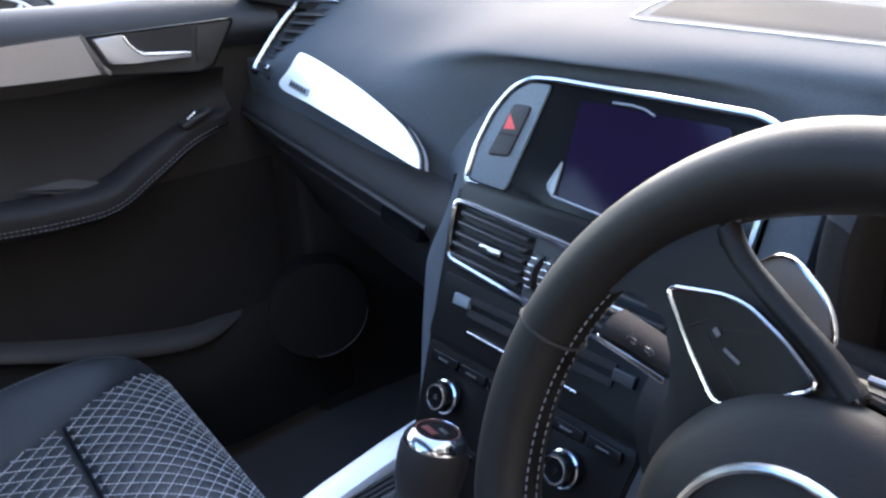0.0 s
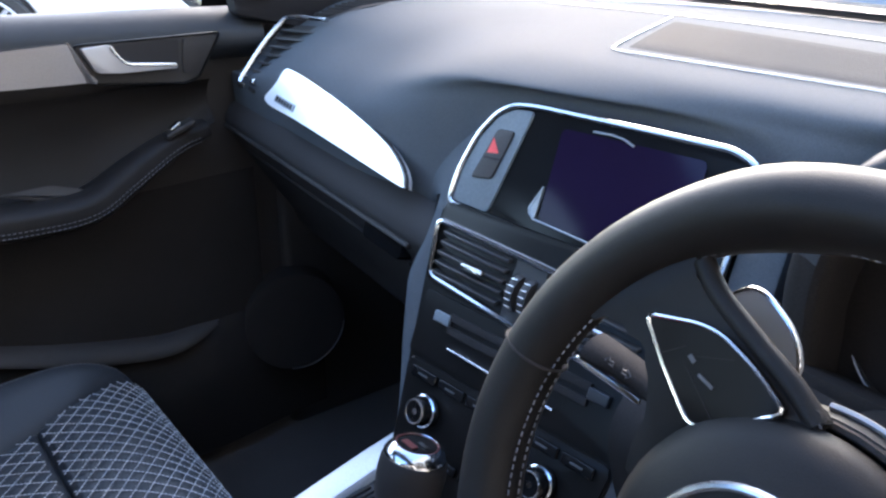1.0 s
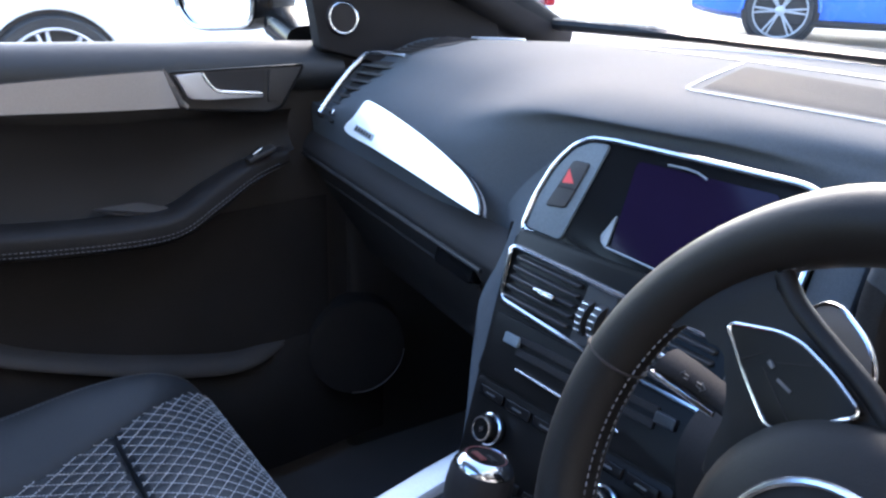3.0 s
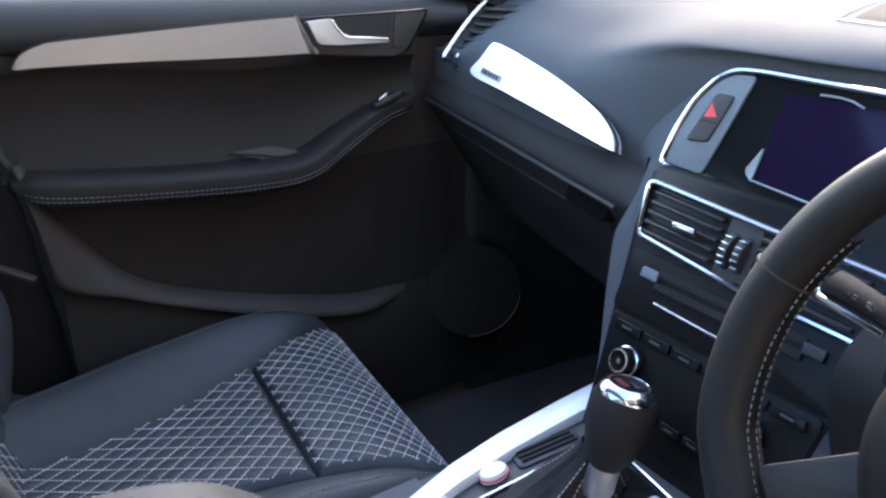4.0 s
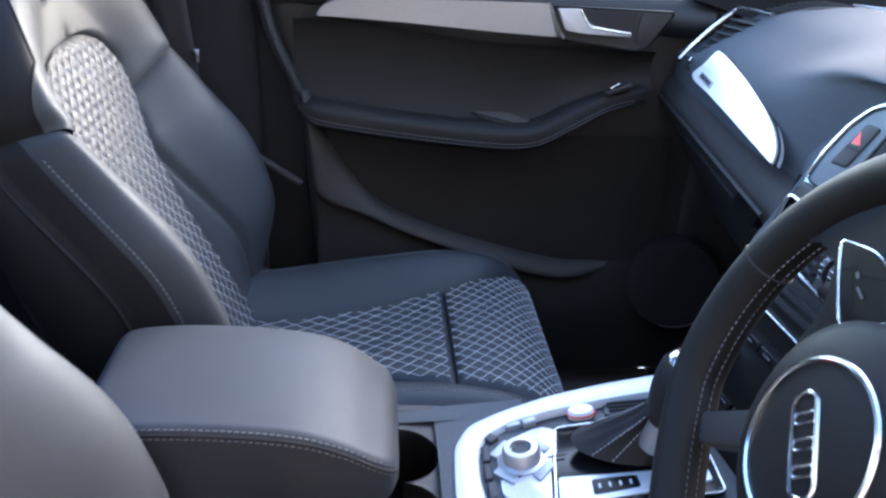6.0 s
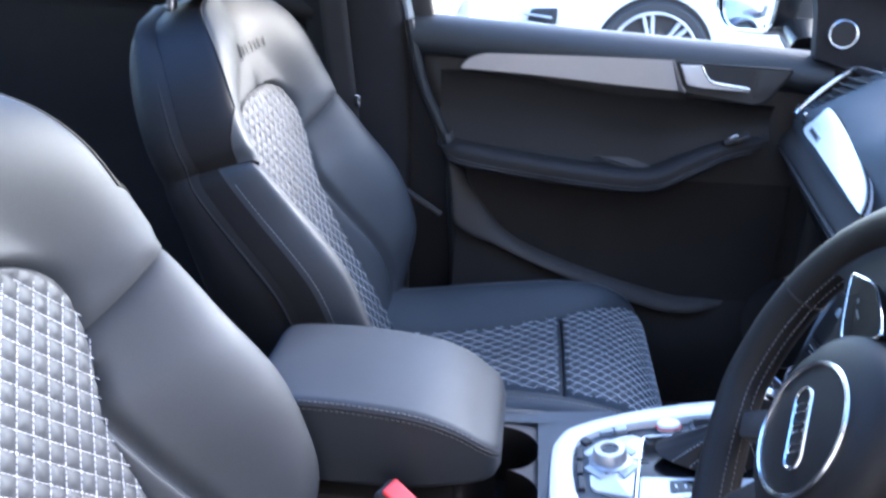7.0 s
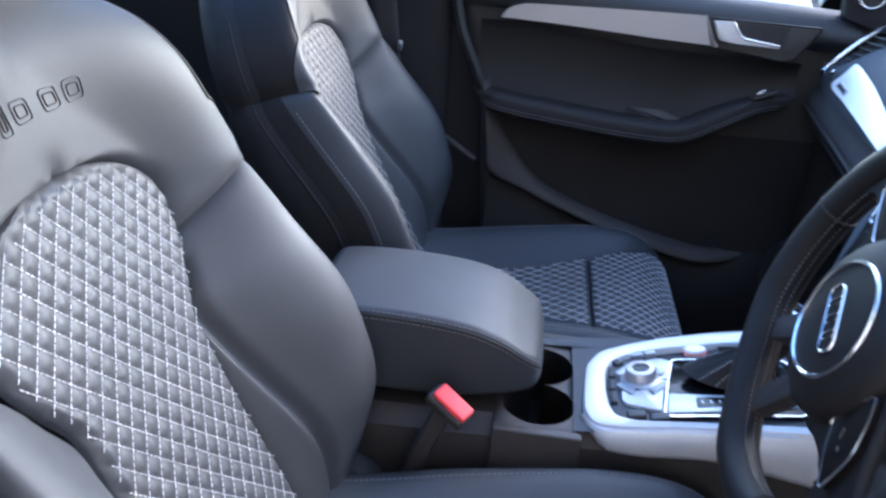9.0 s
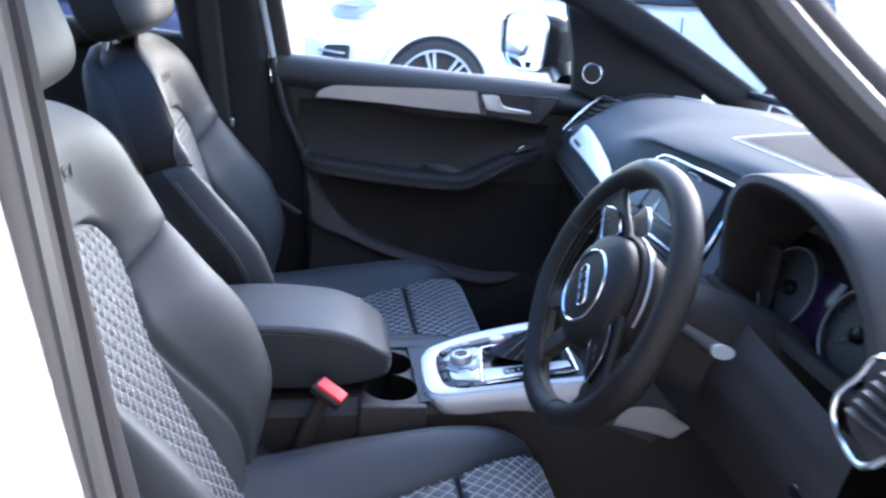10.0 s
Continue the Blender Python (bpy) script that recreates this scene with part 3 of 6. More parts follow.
        o = [(x + cx2 + lean * y, y + 0.545) for x, y in rounded(w - 0.008, h - 0.008, 0.002, 3)]
        piece("pressed_mark", tube([on_shoulder(x, y) for x, y in o], 0.0006, 6, closed=True), SEAT_SIDE, sh)

    # sides and back shell
    ts = [LEN * i / 44 for i in range(45)]
    rim = [(-1, t) for t in ts] + [(1, t) for t in ts[::-1]]
    def edge_n(t):
        return hollow(t) + wing(1.0, t) + (0.006 if t > 0.436 else 0.0)
    rings = []
    for grow, f, flat in ((-0.001, 0.0, 0), (0.007, 0.25, 0), (0.008, 0.55, 0), (0.0, 0.85, 0), (-0.02, 1.0, 0), (-0.05, 1.06, 0)):
        ring = []
        for sg, t in rim:
            e = edge_n(t)
            n = e + (-0.082 - e) * f
            tt = min(t, LEN) + grow * step(0.5, 0.62, t)
            ring.append(back(sg * max(half(t) + grow, 0.01), tt, n))
        rings.append(ring)
    shell = skin(rings, closed_ring=True, caps=False)
    shell.verts.ensure_lookup_table()
    k = len(rim)
    shell.faces.new([shell.verts[len(shell.verts) - k + i] for i in range(k)])
    piece("backrest_shell", shell, SEAT_SIDE, root, "plain side and back of the seat, darkened for shade")
    edge_line = [back(sg * (half(t) + 0.004), t, edge_n(t) - 0.012) for sg, t in rim]
    piece("edge_piping", tube(edge_line, 0.0022, 6), SEAT_SIDE, root)

    # headrest
    hc = back(0, 0.742, 0.0)
    def head_point(u, v):
        th, ph = 2 * math.pi * u, math.pi * (v - 0.5)
        def sp(c, e):
            return math.copysign(abs(c) ** e, c)
        x = 0.138 * sp(math.cos(ph), 0.34) * sp(math.cos(th), 0.40)
        y = 0.066 * sp(math.cos(ph), 0.5) * sp(math.sin(th), 0.6)
        z = 0.104 * sp(math.sin(ph), 0.42)
        return hc + X * x * (1 - 0.8 * z * (1 if z < 0 else 0.4)) + N * (y + 0.018 * (1 - (x / 0.13) ** 2) * (1 if y > 0 else 0)) + T * z
    bm = sheet(head_point, 48, 28)
    bmesh.ops.remove_doubles(bm, verts=bm.verts, dist=0.0004)
    # Split so the sides and back carry their shade in darker leather.
    back_half = bm.copy()
    bmesh.ops.delete(bm, geom=[q for q in bm.faces if (q.calc_center_median() - hc).dot(N) < 0.012], context="FACES")
    bmesh.ops.delete(back_half, geom=[q for q in back_half.faces if (q.calc_center_median() - hc).dot(N) >= 0.012], context="FACES")
    head = piece("headrest", bm, LEATHER, root, "black leather headrest")
    piece("headrest_back", back_half, SEAT_SIDE, head, "plain back of the headrest, darkened for shade")
    for sg in (-1, 1):
        piece("headrest_post", tube([back(sg * 0.075, 0.615, -0.045), back(sg * 0.075, 0.67, -0.02)], 0.007, 10), CHROME, head)
        piece("post_guide", lathe([(0.001, 0), (0.016, 0), (0.017, 0.006), (0.012, 0.012), (0.001, 0.013)], frame_of(back(sg * 0.075, 0.622, -0.045), X, -N), 16), PLASTIC, head)

    # cushion
    curve = spline([(cx, -0.46, 0.690), (cx, -0.32, 0.688), (cx, -0.20, 0.700), (cx, -0.10, 0.716), (cx, -0.02, 0.722), (cx, 0.035, 0.705), (cx, 0.062, 0.655), (cx, 0.058, 0.59)], 141)

    def at_q(q):
        f = q * 140
        i = min(int(f), 139)
        p = curve[i].lerp(curve[i + 1], f - i)
        t = (curve[i + 1] - curve[i]).normalized()
        return p, Vector((0, -t.z, t.y))

    SEAM = 0.44
    def chalf(q):
        return along([0, 0.2, 0.45, 0.62, 0.75, 0.9, 1.0], [0.20, 0.245, 0.250, 0.240, 0.222, 0.205, 0.20], q)

    def cinner(q):
        return along([0, 0.3, 0.44, 0.55, 0.68, 0.80, 1.0], [0.060, 0.104, 0.135, 0.160, 0.186, 0.195, 0.192], q)

    def cwing(p, q):
        hb = along([0, 0.2, 0.40, 0.55, 0.68, 0.8, 1.0], [0.030, 0.040, 0.036, 0.024, 0.010, 0.002, 0.0], q)
        roll = along([0, 0.45, 0.7, 1.0], [0.05, 0.055, 0.03, 0.02], q)
        return hb * math.sin(math.pi / 2 * min(p / 0.62, 1.0)) ** 1.4 - roll * max(0.0, (p - 0.62) / 0.38) ** 2.0

    def cush(s, q, n):
        p, nm = at_q(q)
        return p + X * s + nm * n

    def run_length(q):
        return q * 0.62

    for name, q0, q1, rows in (("cushion_insert", 0.03, SEAM, 150), ("thigh_support", SEAM, 1.0, 190)):
        def cpoint(u, v, q0=q0, q1=q1):
            q = q0 + (q1 - q0) * v
            w = cinner(q)
            s = w * (2 * u - 1)
            edge = max(min((w - abs(s)) / 0.012, (q - q0) * 0.62 / 0.010, (q1 - q) * 0.62 / 0.010, 1.0), 0.0)
            return cush(s, q, -0.012 + 0.012 * math.sqrt(edge) + quilt(s, run_length(q), 0.0018) * edge + (0.006 * math.sin(math.pi * v) if q0 > 0.2 else 0.0))
        ob = piece(name, sheet(cpoint, 170, rows), QUILT, root, "diamond-quilted leather seat panel")
        lines = []
        for sign in (-1, 1):
            for k in range(-40, 90):
                run, q = [], q0 + 0.008
                while q < q1 - 0.008:
                    s = (k - run_length(q) / PB) * PA * sign
                    if abs(s) < cinner(q) - 0.007:
                        run.append((cush(s, q, 0.0010 + (0.006 * math.sin(math.pi * (q - q0) / (q1 - q0)) if q0 > 0.2 else 0.0)), at_q(q)[1]))
                    elif run:
                        break
                    q += 0.007
                if len(run) > 2:
                    lines.append(run)
        piece("stitching", dashes(lines, 0.0042, 0.0008, 0.0011, 0.0007), THREAD, ob, "pale grey diamond stitching")

    for sign in (-1, 1):
        def cw_point(u, v, sign=sign):
            a, b = cinner(v), chalf(v)
            b = max(b, a + 0.004)
            return cush(sign * (a + (b - a) * u), v, cwing(u, v) + seam_dip(u * (b - a)))
        ob = piece("cushion_bolster", sheet(cw_point, 30, 70), LEATHER, root, "smooth black leather cushion bolster")
        run = [[(cw_point(0.62, v / 70) + Vector((0, 0, 0.0006)), Vector((0, 0, 1))) for v in range(4, 50)]]
        piece("stitching", dashes(run, 0.004, 0.0022, 0.0013, 0.0008), DARK_THREAD, ob)

    ring0 = [cush(-max(chalf(i / 40), cinner(i / 40) + 0.004), i / 40, cwing(1.0, i / 40)) for i in range(41)]
    ring0 += [cush(max(chalf(1 - i / 40), cinner(1 - i / 40) + 0.004), 1 - i / 40, cwing(1.0, 1 - i / 40)) for i in range(41)]
    rings = [ring0]
    for f, grow in ((0.3, 0.006), (0.7, 0.004), (1.0, -0.012)):
        ring = []
        for p in ring0:
            low = 0.50
            ring.append(Vector((p.x + math.copysign(grow, p.x - cx), p.y - (0.03 * f if p.y > 0 else 0), p.z + (low - p.z) * f)))
        rings.append(ring)
    skirt = skin(rings, caps=False)
    piece("cushion_side", skirt, SEAT_SIDE, root, "plain seat side, darkened for shade")
    piece("seat_base", block(0.42, 0.44, 0.07, 0.015, pose(cx, -0.21, 0.50)), PLASTIC, root)
    for sg in (-1, 1):
        piece("seat_rail", block(0.03, 0.50, 0.05, 0.006, pose(cx + sg * 0.18, -0.2, 0.452)), SOFT_DARK, root)
    piece("recline_cover", lathe([(0.001, 0), (0.045, 0), (0.05, -0.01), (0.05, -0.03), (0.001, -0.032)], frame_of((cx - 0.235, -0.40, 0.635), (0, 1, 0), (0, 0, 1)), 24), PLASTIC, root)
    return root


passenger_seat = seat(-0.37)
copy_thing(passenger_seat, pose(0.37, -0.2, 0.43))


# ---- dashboard ----
dash = thing("dashboard", "dark soft-touch car dashboard with silver trim", "dashboard", at=(0, 0.45, 0.75))


def between(a, b, x, soft=0.05):
    return step(a - soft, a + soft, x) * (1 - step(b - soft, b + soft, x))


def face_y(x):
    """How far forward the dashboard's face stands at x."""
    return 0.212 - 0.10 * x if x < -0.1 else 0.222 + 0.05 * step(-0.1, 0.2, x)


def dash_section(x):
    brow, hood = between(-0.185, 0.195, x, 0.15), between(0.245, 0.585, x, 0.06)
    y = face_y(x) + 0.028 - 0.012 * (1 - step(-0.20, -0.08, x))
    ends = 1 - between(-0.60, 0.62, x, 0.10)
    top = 1.183 + 0.004 * math.cos(x * 2)
    open_side = 1 - step(-0.34, -0.10, x)
    pts = [
        (0.82 - 0.17 * x * x, 1.180 - 0.05 * x * x), (0.63 - 0.04 * x * x, 1.190 - 0.05 * x * x), (0.46 + 0.02 * open_side, top + 0.003 - 0.006 * open_side),
        (0.355 - 0.008 * brow + 0.030 * open_side, top - 0.002 - 0.014 * open_side),
        (y + 0.032 - 0.004 * brow + 0.03 * hood + 0.020 * open_side, 1.160 + 0.010 * brow - 0.018 * open_side),
        (y + 0.004 + 0.030 * brow + 0.06 * hood + 0.006 * open_side, 1.122 + 0.036 * brow - 0.008 * open_side),
        (y - 0.006 + 0.038 * brow + 0.08 * hood, 1.085 + 0.03 * brow),
        (y - 0.004 + 0.026 * brow + 0.08 * hood, 1.035),
    ]
    return [(q[0], q[1] - 0.035 * ends * (1 if 2 < i < 6 else 0.3)) for i, q in enumerate(pts)]


def dash_point(u, v):
    x = -0.705 + 1.425 * u
    pts = [(x, a, b) for a, b in dash_section(x)]
    return spline_at(pts, v)


def spline_at(pts, v):
    k = len(pts) - 1
    f = min(v * k, k - 1e-6)
    j = int(f)
    f -= j
    b, c = Vector(pts[j]), Vector(pts[j + 1])
    a = Vector(pts[j - 1]) if j else b + (b - c)
    d = Vector(pts[j + 2]) if j + 2 <= k else c + (c - b)
    return 0.5 * (2 * b + (c - a) * f + (2 * a - 5 * b + 4 * c - d) * f * f + (3 * b - a - 3 * c + d) * f ** 3)


pad = piece("dash_pad", sheet(dash_point, 150, 64), DASH, dash, "dark blue-grey soft dash top")


def on_top(x, y, lift=0.0):
    """A point on the dashboard's top."""
    best = min((dash_point((x + 0.705) / 1.425, k / 200) for k in range(0, 110)), key=lambda p: abs(p.y - y))
    return Vector((x, y, best.z + lift))


# speaker panel on the dash top, ringed by a fine groove line
def top_patch(outline, name, mat, lift, label=""):
    bm = bmesh.new()
    pts = [on_top(x, y, lift) for x, y in outline]
    c = sum(pts, Vector()) / len(pts)
    vs = [bm.verts.new(p) for p in pts]
    lo = [bm.verts.new(p - Vector((0, 0, 0.012))) for p in pts]
    cv = bm.verts.new(on_top(c.x, c.y, lift))
    for i in range(len(vs)):
        j = (i + 1) % len(vs)
        bm.faces.new((cv, vs[i], vs[j]))
        bm.faces.new((vs[i], lo[i], lo[j], vs[j]))
    return piece(name, bm, mat, dash, label)


def top_grid(a, b, c, d, name, mat, lift, label=""):
    """A thin panel over four corners, laid on the dash top."""
    def point(u, v):
        x = (a[0] * (1 - u) + b[0] * u) * (1 - v) + (d[0] * (1 - u) + c[0] * u) * v
        y = (a[1] * (1 - u) + b[1] * u) * (1 - v) + (d[1] * (1 - u) + c[1] * u) * v
        sink = 0.004 if min(u, v, 1 - u, 1 - v) < 0.001 else 0.0
        return on_top(x, y, lift - sink)
    return piece(name, sheet(point, 18, 8), mat, dash, label)


top_grid((-0.051, 0.389), (0.21, 0.410), (0.21, 0.565), (-0.150, 0.592), "speaker_panel", PANEL, 0.0012, "dark centre speaker panel")
piece("panel_edge", tube([on_top(x, y, 0.0012) for x, y in ((-0.152, 0.600), (-0.118, 0.530), (-0.085, 0.455), (-0.062, 0.405), (-0.054, 0.390), (-0.044, 0.3855), (0.02, 0.390), (0.21, 0.406))], 0.0008, 6), SILVER, dash)
top_grid((-0.44, 0.612), (0.55, 0.622), (0.55, 0.655), (-0.40, 0.640), "demister_slot", PLASTIC, 0.0012)
# A thin silver ring laid flat on the dash top.
ring = [(-0.585 + 0.035 * math.cos(a * math.pi / 14), 0.560 + 0.045 * math.sin(a * math.pi / 14)) for a in range(28)]
piece("pale_ring", tube([on_top(x, y, 0.002) for x, y in ring], 0.0015, 6, True), SILVER, dash)
# side demister grille
top_patch(corners([(-0.622, 0.405), (-0.588, 0.388), (-0.528, 0.432), (-0.555, 0.500), (-0.605, 0.475)], 0.012, 4), "side_demister", SOFT_DARK, 0.0012, "black slotted side demister")
for k in range(9):
    c = on_top(-0.598 + 0.0045 * k, 0.405 + 0.0085 * k, 0.0015)
    piece("grille_slat", block(0.052, 0.0035, 0.006, 0.001, Matrix.Translation(c) @ pose(0, 0, 0, 0, 0, 35), 1), SOFT_DARK, pad)


# passenger's trim strip: a bright blade on the face
def strip_frame():
    a, b = Vector((-0.519, 0.255, 1.073)), Vector((-0.171, 0.228, 1.055))
    return frame_of(a, b - a, (0.024, 0.020, 0.040))


SF = strip_frame()
blade = [(0.0, -0.001), (0.009, 0.024), (0.017, 0.045), (0.028, 0.0498), (0.060, 0.0500), (0.111, 0.0478), (0.205, 0.0410), (0.290, 0.0295), (0.327, 0.0190), (0.345, 0.0095), (0.352, 0.0015), (0.349, -0.0015), (0.29, -0.0015), (0.21, -0.001), (0.10, -0.001)]
blade = [tuple(p) for p in spline([Vector((x, y, 0)) for x, y in blade], 90, True)]
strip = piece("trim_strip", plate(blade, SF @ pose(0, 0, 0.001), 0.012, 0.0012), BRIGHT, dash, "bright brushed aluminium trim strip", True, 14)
piece("strip_gap", loop_on(blade, SF, 0.0022, -0.004, 6), SOFT_DARK, strip)
badge = piece("badge", block(0.056, 0.0095, 0.003, 0.001, SF @ pose(0.055, 0.010, 0.0015)), GREY_BUTTON, strip, "small grey badge")
for k in range(6):
    piece("badge_mark", block(0.0050, 0.006, 0.002, 0.0005, SF @ pose(0.034 + 0.0084 * k, 0.010, 0.003), 1), SOFT_DARK, badge)


# lower panel and glovebox
def lower_point(u, v):
    x = -0.71 + 0.60 * u
    y = face_y(x)
    pts = [(x, y + 0.024, 1.040), (x, y + 0.008, 1.030), (x, y - 0.004, 1.014), (x, y - 0.004, 0.998), (x, y + 0.016, 0.965), (x, y + 0.085, 0.86), (x, y + 0.14, 0.79), (x, 0.60, 0.76)]
    return spline_at(pts, v)


lower = piece("lower_panel", sheet(lower_point, 40, 50), SOFT_DARK, dash, "black lower panel with the glovebox")
piece("panel_lip", tube([lower_point(i / 30, 3.0 / 7) + Vector((0, -0.002, 0)) for i in range(29)], 0.003, 6), PLASTIC, dash)
GF = frame_of((-0.215, 0.232, 0.988), (1, -0.1, 0), (0, 0.30, 1))
handle = piece("glovebox_handle", plate(rounded(0.085, 0.032, 0.008), GF, 0.015, 0.003), GLOSS, lower, "black glovebox latch with chrome line")
piece("latch_line", block(0.055, 0.0035, 0.003, 0.001, GF @ pose(0.01, 0.006, 0.002)), SILVER, handle)
piece("glovebox_gap", tube([lower_point(i / 30, 4.1 / 7) + Vector((0, -0.001, 0)) for i in range(1, 27)], 0.0025, 6), SOFT_DARK, lower)


# air vents at the ends
def end_vent(m, o, edge, lines):
    vent = piece("air_vent", plate(corners(o, 0.006, 4), m @ pose(0, 0, -0.010), 0.02, 0.0), SOFT_DARK, dash, "black side air vent with chrome edge")
    piece("vent_edge", tube(spline([m @ Vector((x, y, 0.004)) for x, y in edge], 40), 0.0036, 8), CHROME, vent, "bright chrome edge")
    for a, b in lines:
        a, b = Vector((*a, 0)), Vector((*b, 0))
        c = (a + b) / 2
        ang = math.degrees(math.atan2((b - a).y, (b - a).x))
        piece("vent_slat", block((b - a).length, 0.004, 0.010, 0.001, m @ pose(c.x, c.y, -0.005, 25, 0, ang), 1), PLASTIC, vent)
    c = Vector((*edge[0], 0)).lerp(Vector((*edge[1], 0)), 0.4)
    piece("vent_wheel", block(0.010, 0.008, 0.008, 0.002, m @ pose(c.x + 0.012, c.y + 0.010, 0.0)), CHROME, vent)
    return vent


end_vent(frame_of((-0.629, 0.273, 1.073), (1, 0.10, 0.07), (0, 0.084, 0.081)),
         [(0.0, 0.0), (0.020, -0.004), (0.052, 0.050), (0.098, 0.106), (0.090, 0.116), (0.010, 0.116), (-0.004, 0.100), (-0.005, 0.05)],
         [(0.020, -0.005), (0.0, -0.001), (-0.005, 0.028), (-0.006, 0.070), (-0.001, 0.100), (0.006, 0.1165), (0.030, 0.120), (0.104, 0.117)],
         [((0.0, 0.014 + 0.0145 * k), (0.024 + 0.0105 * k, 0.010 + 0.0150 * k)) for k in range(7)])
end_vent(frame_of((0.724, 0.140, 1.088), (1, 0.12, 0), (0.0, 0.20, 0.97)) @ Matrix.Scale(0.86, 4),
         [(0.016, -0.026), (-0.030, -0.006), (-0.038, 0.019), (-0.010, 0.074), (0.050, 0.080), (0.062, 0.030)],
         [(0.064, 0.026), (0.042, -0.002), (0.016, -0.029), (-0.031, -0.008), (-0.041, 0.018), (-0.028, 0.045), (-0.012, 0.076), (0.050, 0.084)],
         [((-0.032 + 0.005 * k, 0.008 + 0.013 * k), (0.054, 0.006 + 0.013 * k)) for k in range(6)])

# centre stack: one sloping face that carries screen, vents and switches
CF = frame_of((0.035, 0.207, 0.996), (1, 0.085, 0), (0, 0.39, 0.92))


def stack(u, v, w=0.0):
    return CF @ Vector((u, v, w))


body = piece("stack_body", plate(corners([(-0.134, 0.072), (-0.130, 0.0), (-0.112, -0.13), (-0.104, -0.20), (0.104, -0.20), (0.112, -0.13), (0.130, 0.0), (0.134, 0.072)], 0.01), CF @ pose(0, 0, -0.006), 0.14, 0.004), PAD, dash, "black centre stack")
# rolled sides of the stack: they run out of the dash pad and narrow downwards
FV = [-0.25, -0.14, -0.065, 0.02, 0.065, 0.13, 0.21]
F_OUT = [-0.104, -0.126, -0.154, -0.182, -0.200, -0.207, -0.200]
F_IN = [-0.090, -0.104, -0.120, -0.134, -0.128, -0.122, -0.080]
F_DEEP = [-0.15, -0.15, -0.14, -0.11, -0.050, -0.042, -0.046]


def flank_point(u, v, sg, top):
    y = -0.25 + (top + 0.25) * v
    a, b, deep = along(FV, F_IN, y), along(FV, F_OUT, y), along(FV, F_DEEP, y)
    w0 = -0.008 - 0.016 * step(0.055, 0.140, y)
    up = step(-0.02, 0.08, y)
    if u < 0.65:
        g = u / 0.65 * math.pi / 2
        low = (a + (b - a) * math.sin(g), w0 - 0.024 * (1 - math.cos(g)))
    else:
        low = (b, w0 - 0.024 + (deep - w0 + 0.024) * (u - 0.65) / 0.35)
    high = (a + (b - a) * u, w0 + (deep - w0) * step(0.0, 1.0, u))
    return stack(sg * -1 * (low[0] + (high[0] - low[0]) * up), y, low[1] + (high[1] - low[1]) * up)


piece("stack_flank", sheet(lambda u, v: flank_point(u, v, -1, 0.165), 30, 60), DASH, dash, "dark rounded flank of the centre stack")
piece("stack_flank", sheet(lambda u, v: flank_point(u, v, 1, 0.06), 30, 40), DASH, dash, "dark rounded flank of the centre stack")
side_wall = lambda u, v: Vector((-0.128 + 0.040 * v, 0.240 - 0.085 * v + 0.20 * u, 1.055 - 0.24 * v))
piece("stack_wall", sheet(side_wall, 8, 12), SOFT_DARK, dash)

# screen with its bright surround
so = corners([(-0.133, 0.070), (-0.131, 0.104), (-0.121, 0.139), (-0.105, 0.162), (-0.088, 0.172), (-0.060, 0.1745), (0.040, 0.1755), (0.126, 0.176), (0.148, 0.168), (0.146, 0.062), (0.025, 0.0645)], 0.010, 5)
surround = piece("screen_surround", plate(so, CF @ pose(0, 0, -0.012), 0.03, 0.003), GLOSS, dash, "gloss black screen surround")
piece("surround_edge", loop_on(so, CF, 0.0029, -0.010, 8), CHROME, surround, "bright chrome frame")
so_in = corners([(-0.129, 0.074), (-0.127, 0.104), (-0.117, 0.137), (-0.102, 0.159), (-0.086, 0.168), (-0.064, 0.170), (-0.083, 0.073)], 0.006, 4)
piece("switch_panel", plate(so_in, CF @ pose(0, 0, -0.0095), 0.004, 0.001), SLATE, surround, "grey panel with the hazard switch")
haz_o = corners([(-0.113, 0.100), (-0.105, 0.122), (-0.098, 0.147), (-0.078, 0.148), (-0.084, 0.122), (-0.089, 0.103)], 0.003, 3)
haz = piece("hazard_switch", plate(haz_o, CF @ pose(0, 0, -0.0072), 0.004, 0.001), POCKET, surround, "hazard switch with a red triangle")
piece("switch_edge", loop_on(haz_o, CF, 0.0008, -0.0088, 5), SOFT_DARK, haz)
piece("triangle", plate([(-0.1015, 0.1245), (-0.088, 0.1265), (-0.0985, 0.139)], CF @ pose(0, 0, -0.0068), 0.001), RED, haz, "red warning triangle")
piece("switch_gap", block(0.021, 0.0014, 0.001, 0, CF @ pose(-0.0945, 0.1208, -0.0069, 0, 0, 3)), SOFT_DARK, haz)
scr = corners([(-0.026, 0.082), (-0.030, 0.162), (0.108, 0.164), (0.112, 0.077)], 0.006, 5)
piece("display", plate(scr, CF @ pose(0, 0, -0.0105), 0.004), SCREEN, surround, "dark violet switched-off display")
piece("display_edge", tube([CF @ Vector((x, y, -0.0098)) for x, y in ((-0.030, 0.110), (-0.0375, 0.092), (-0.037, 0.086), (-0.031, 0.0815), (0.020, 0.0785), (0.09, 0.0745))], 0.0010, 6), GREY_BUTTON, surround)
piece("display_edge", plate(corners([(-0.030, 0.110), (-0.040, 0.090), (-0.037, 0.084), (-0.030, 0.082)], 0.002, 3), CF @ pose(0, 0, -0.0096), 0.003), GREY_BUTTON, surround, "pale moulded corner of the display frame")
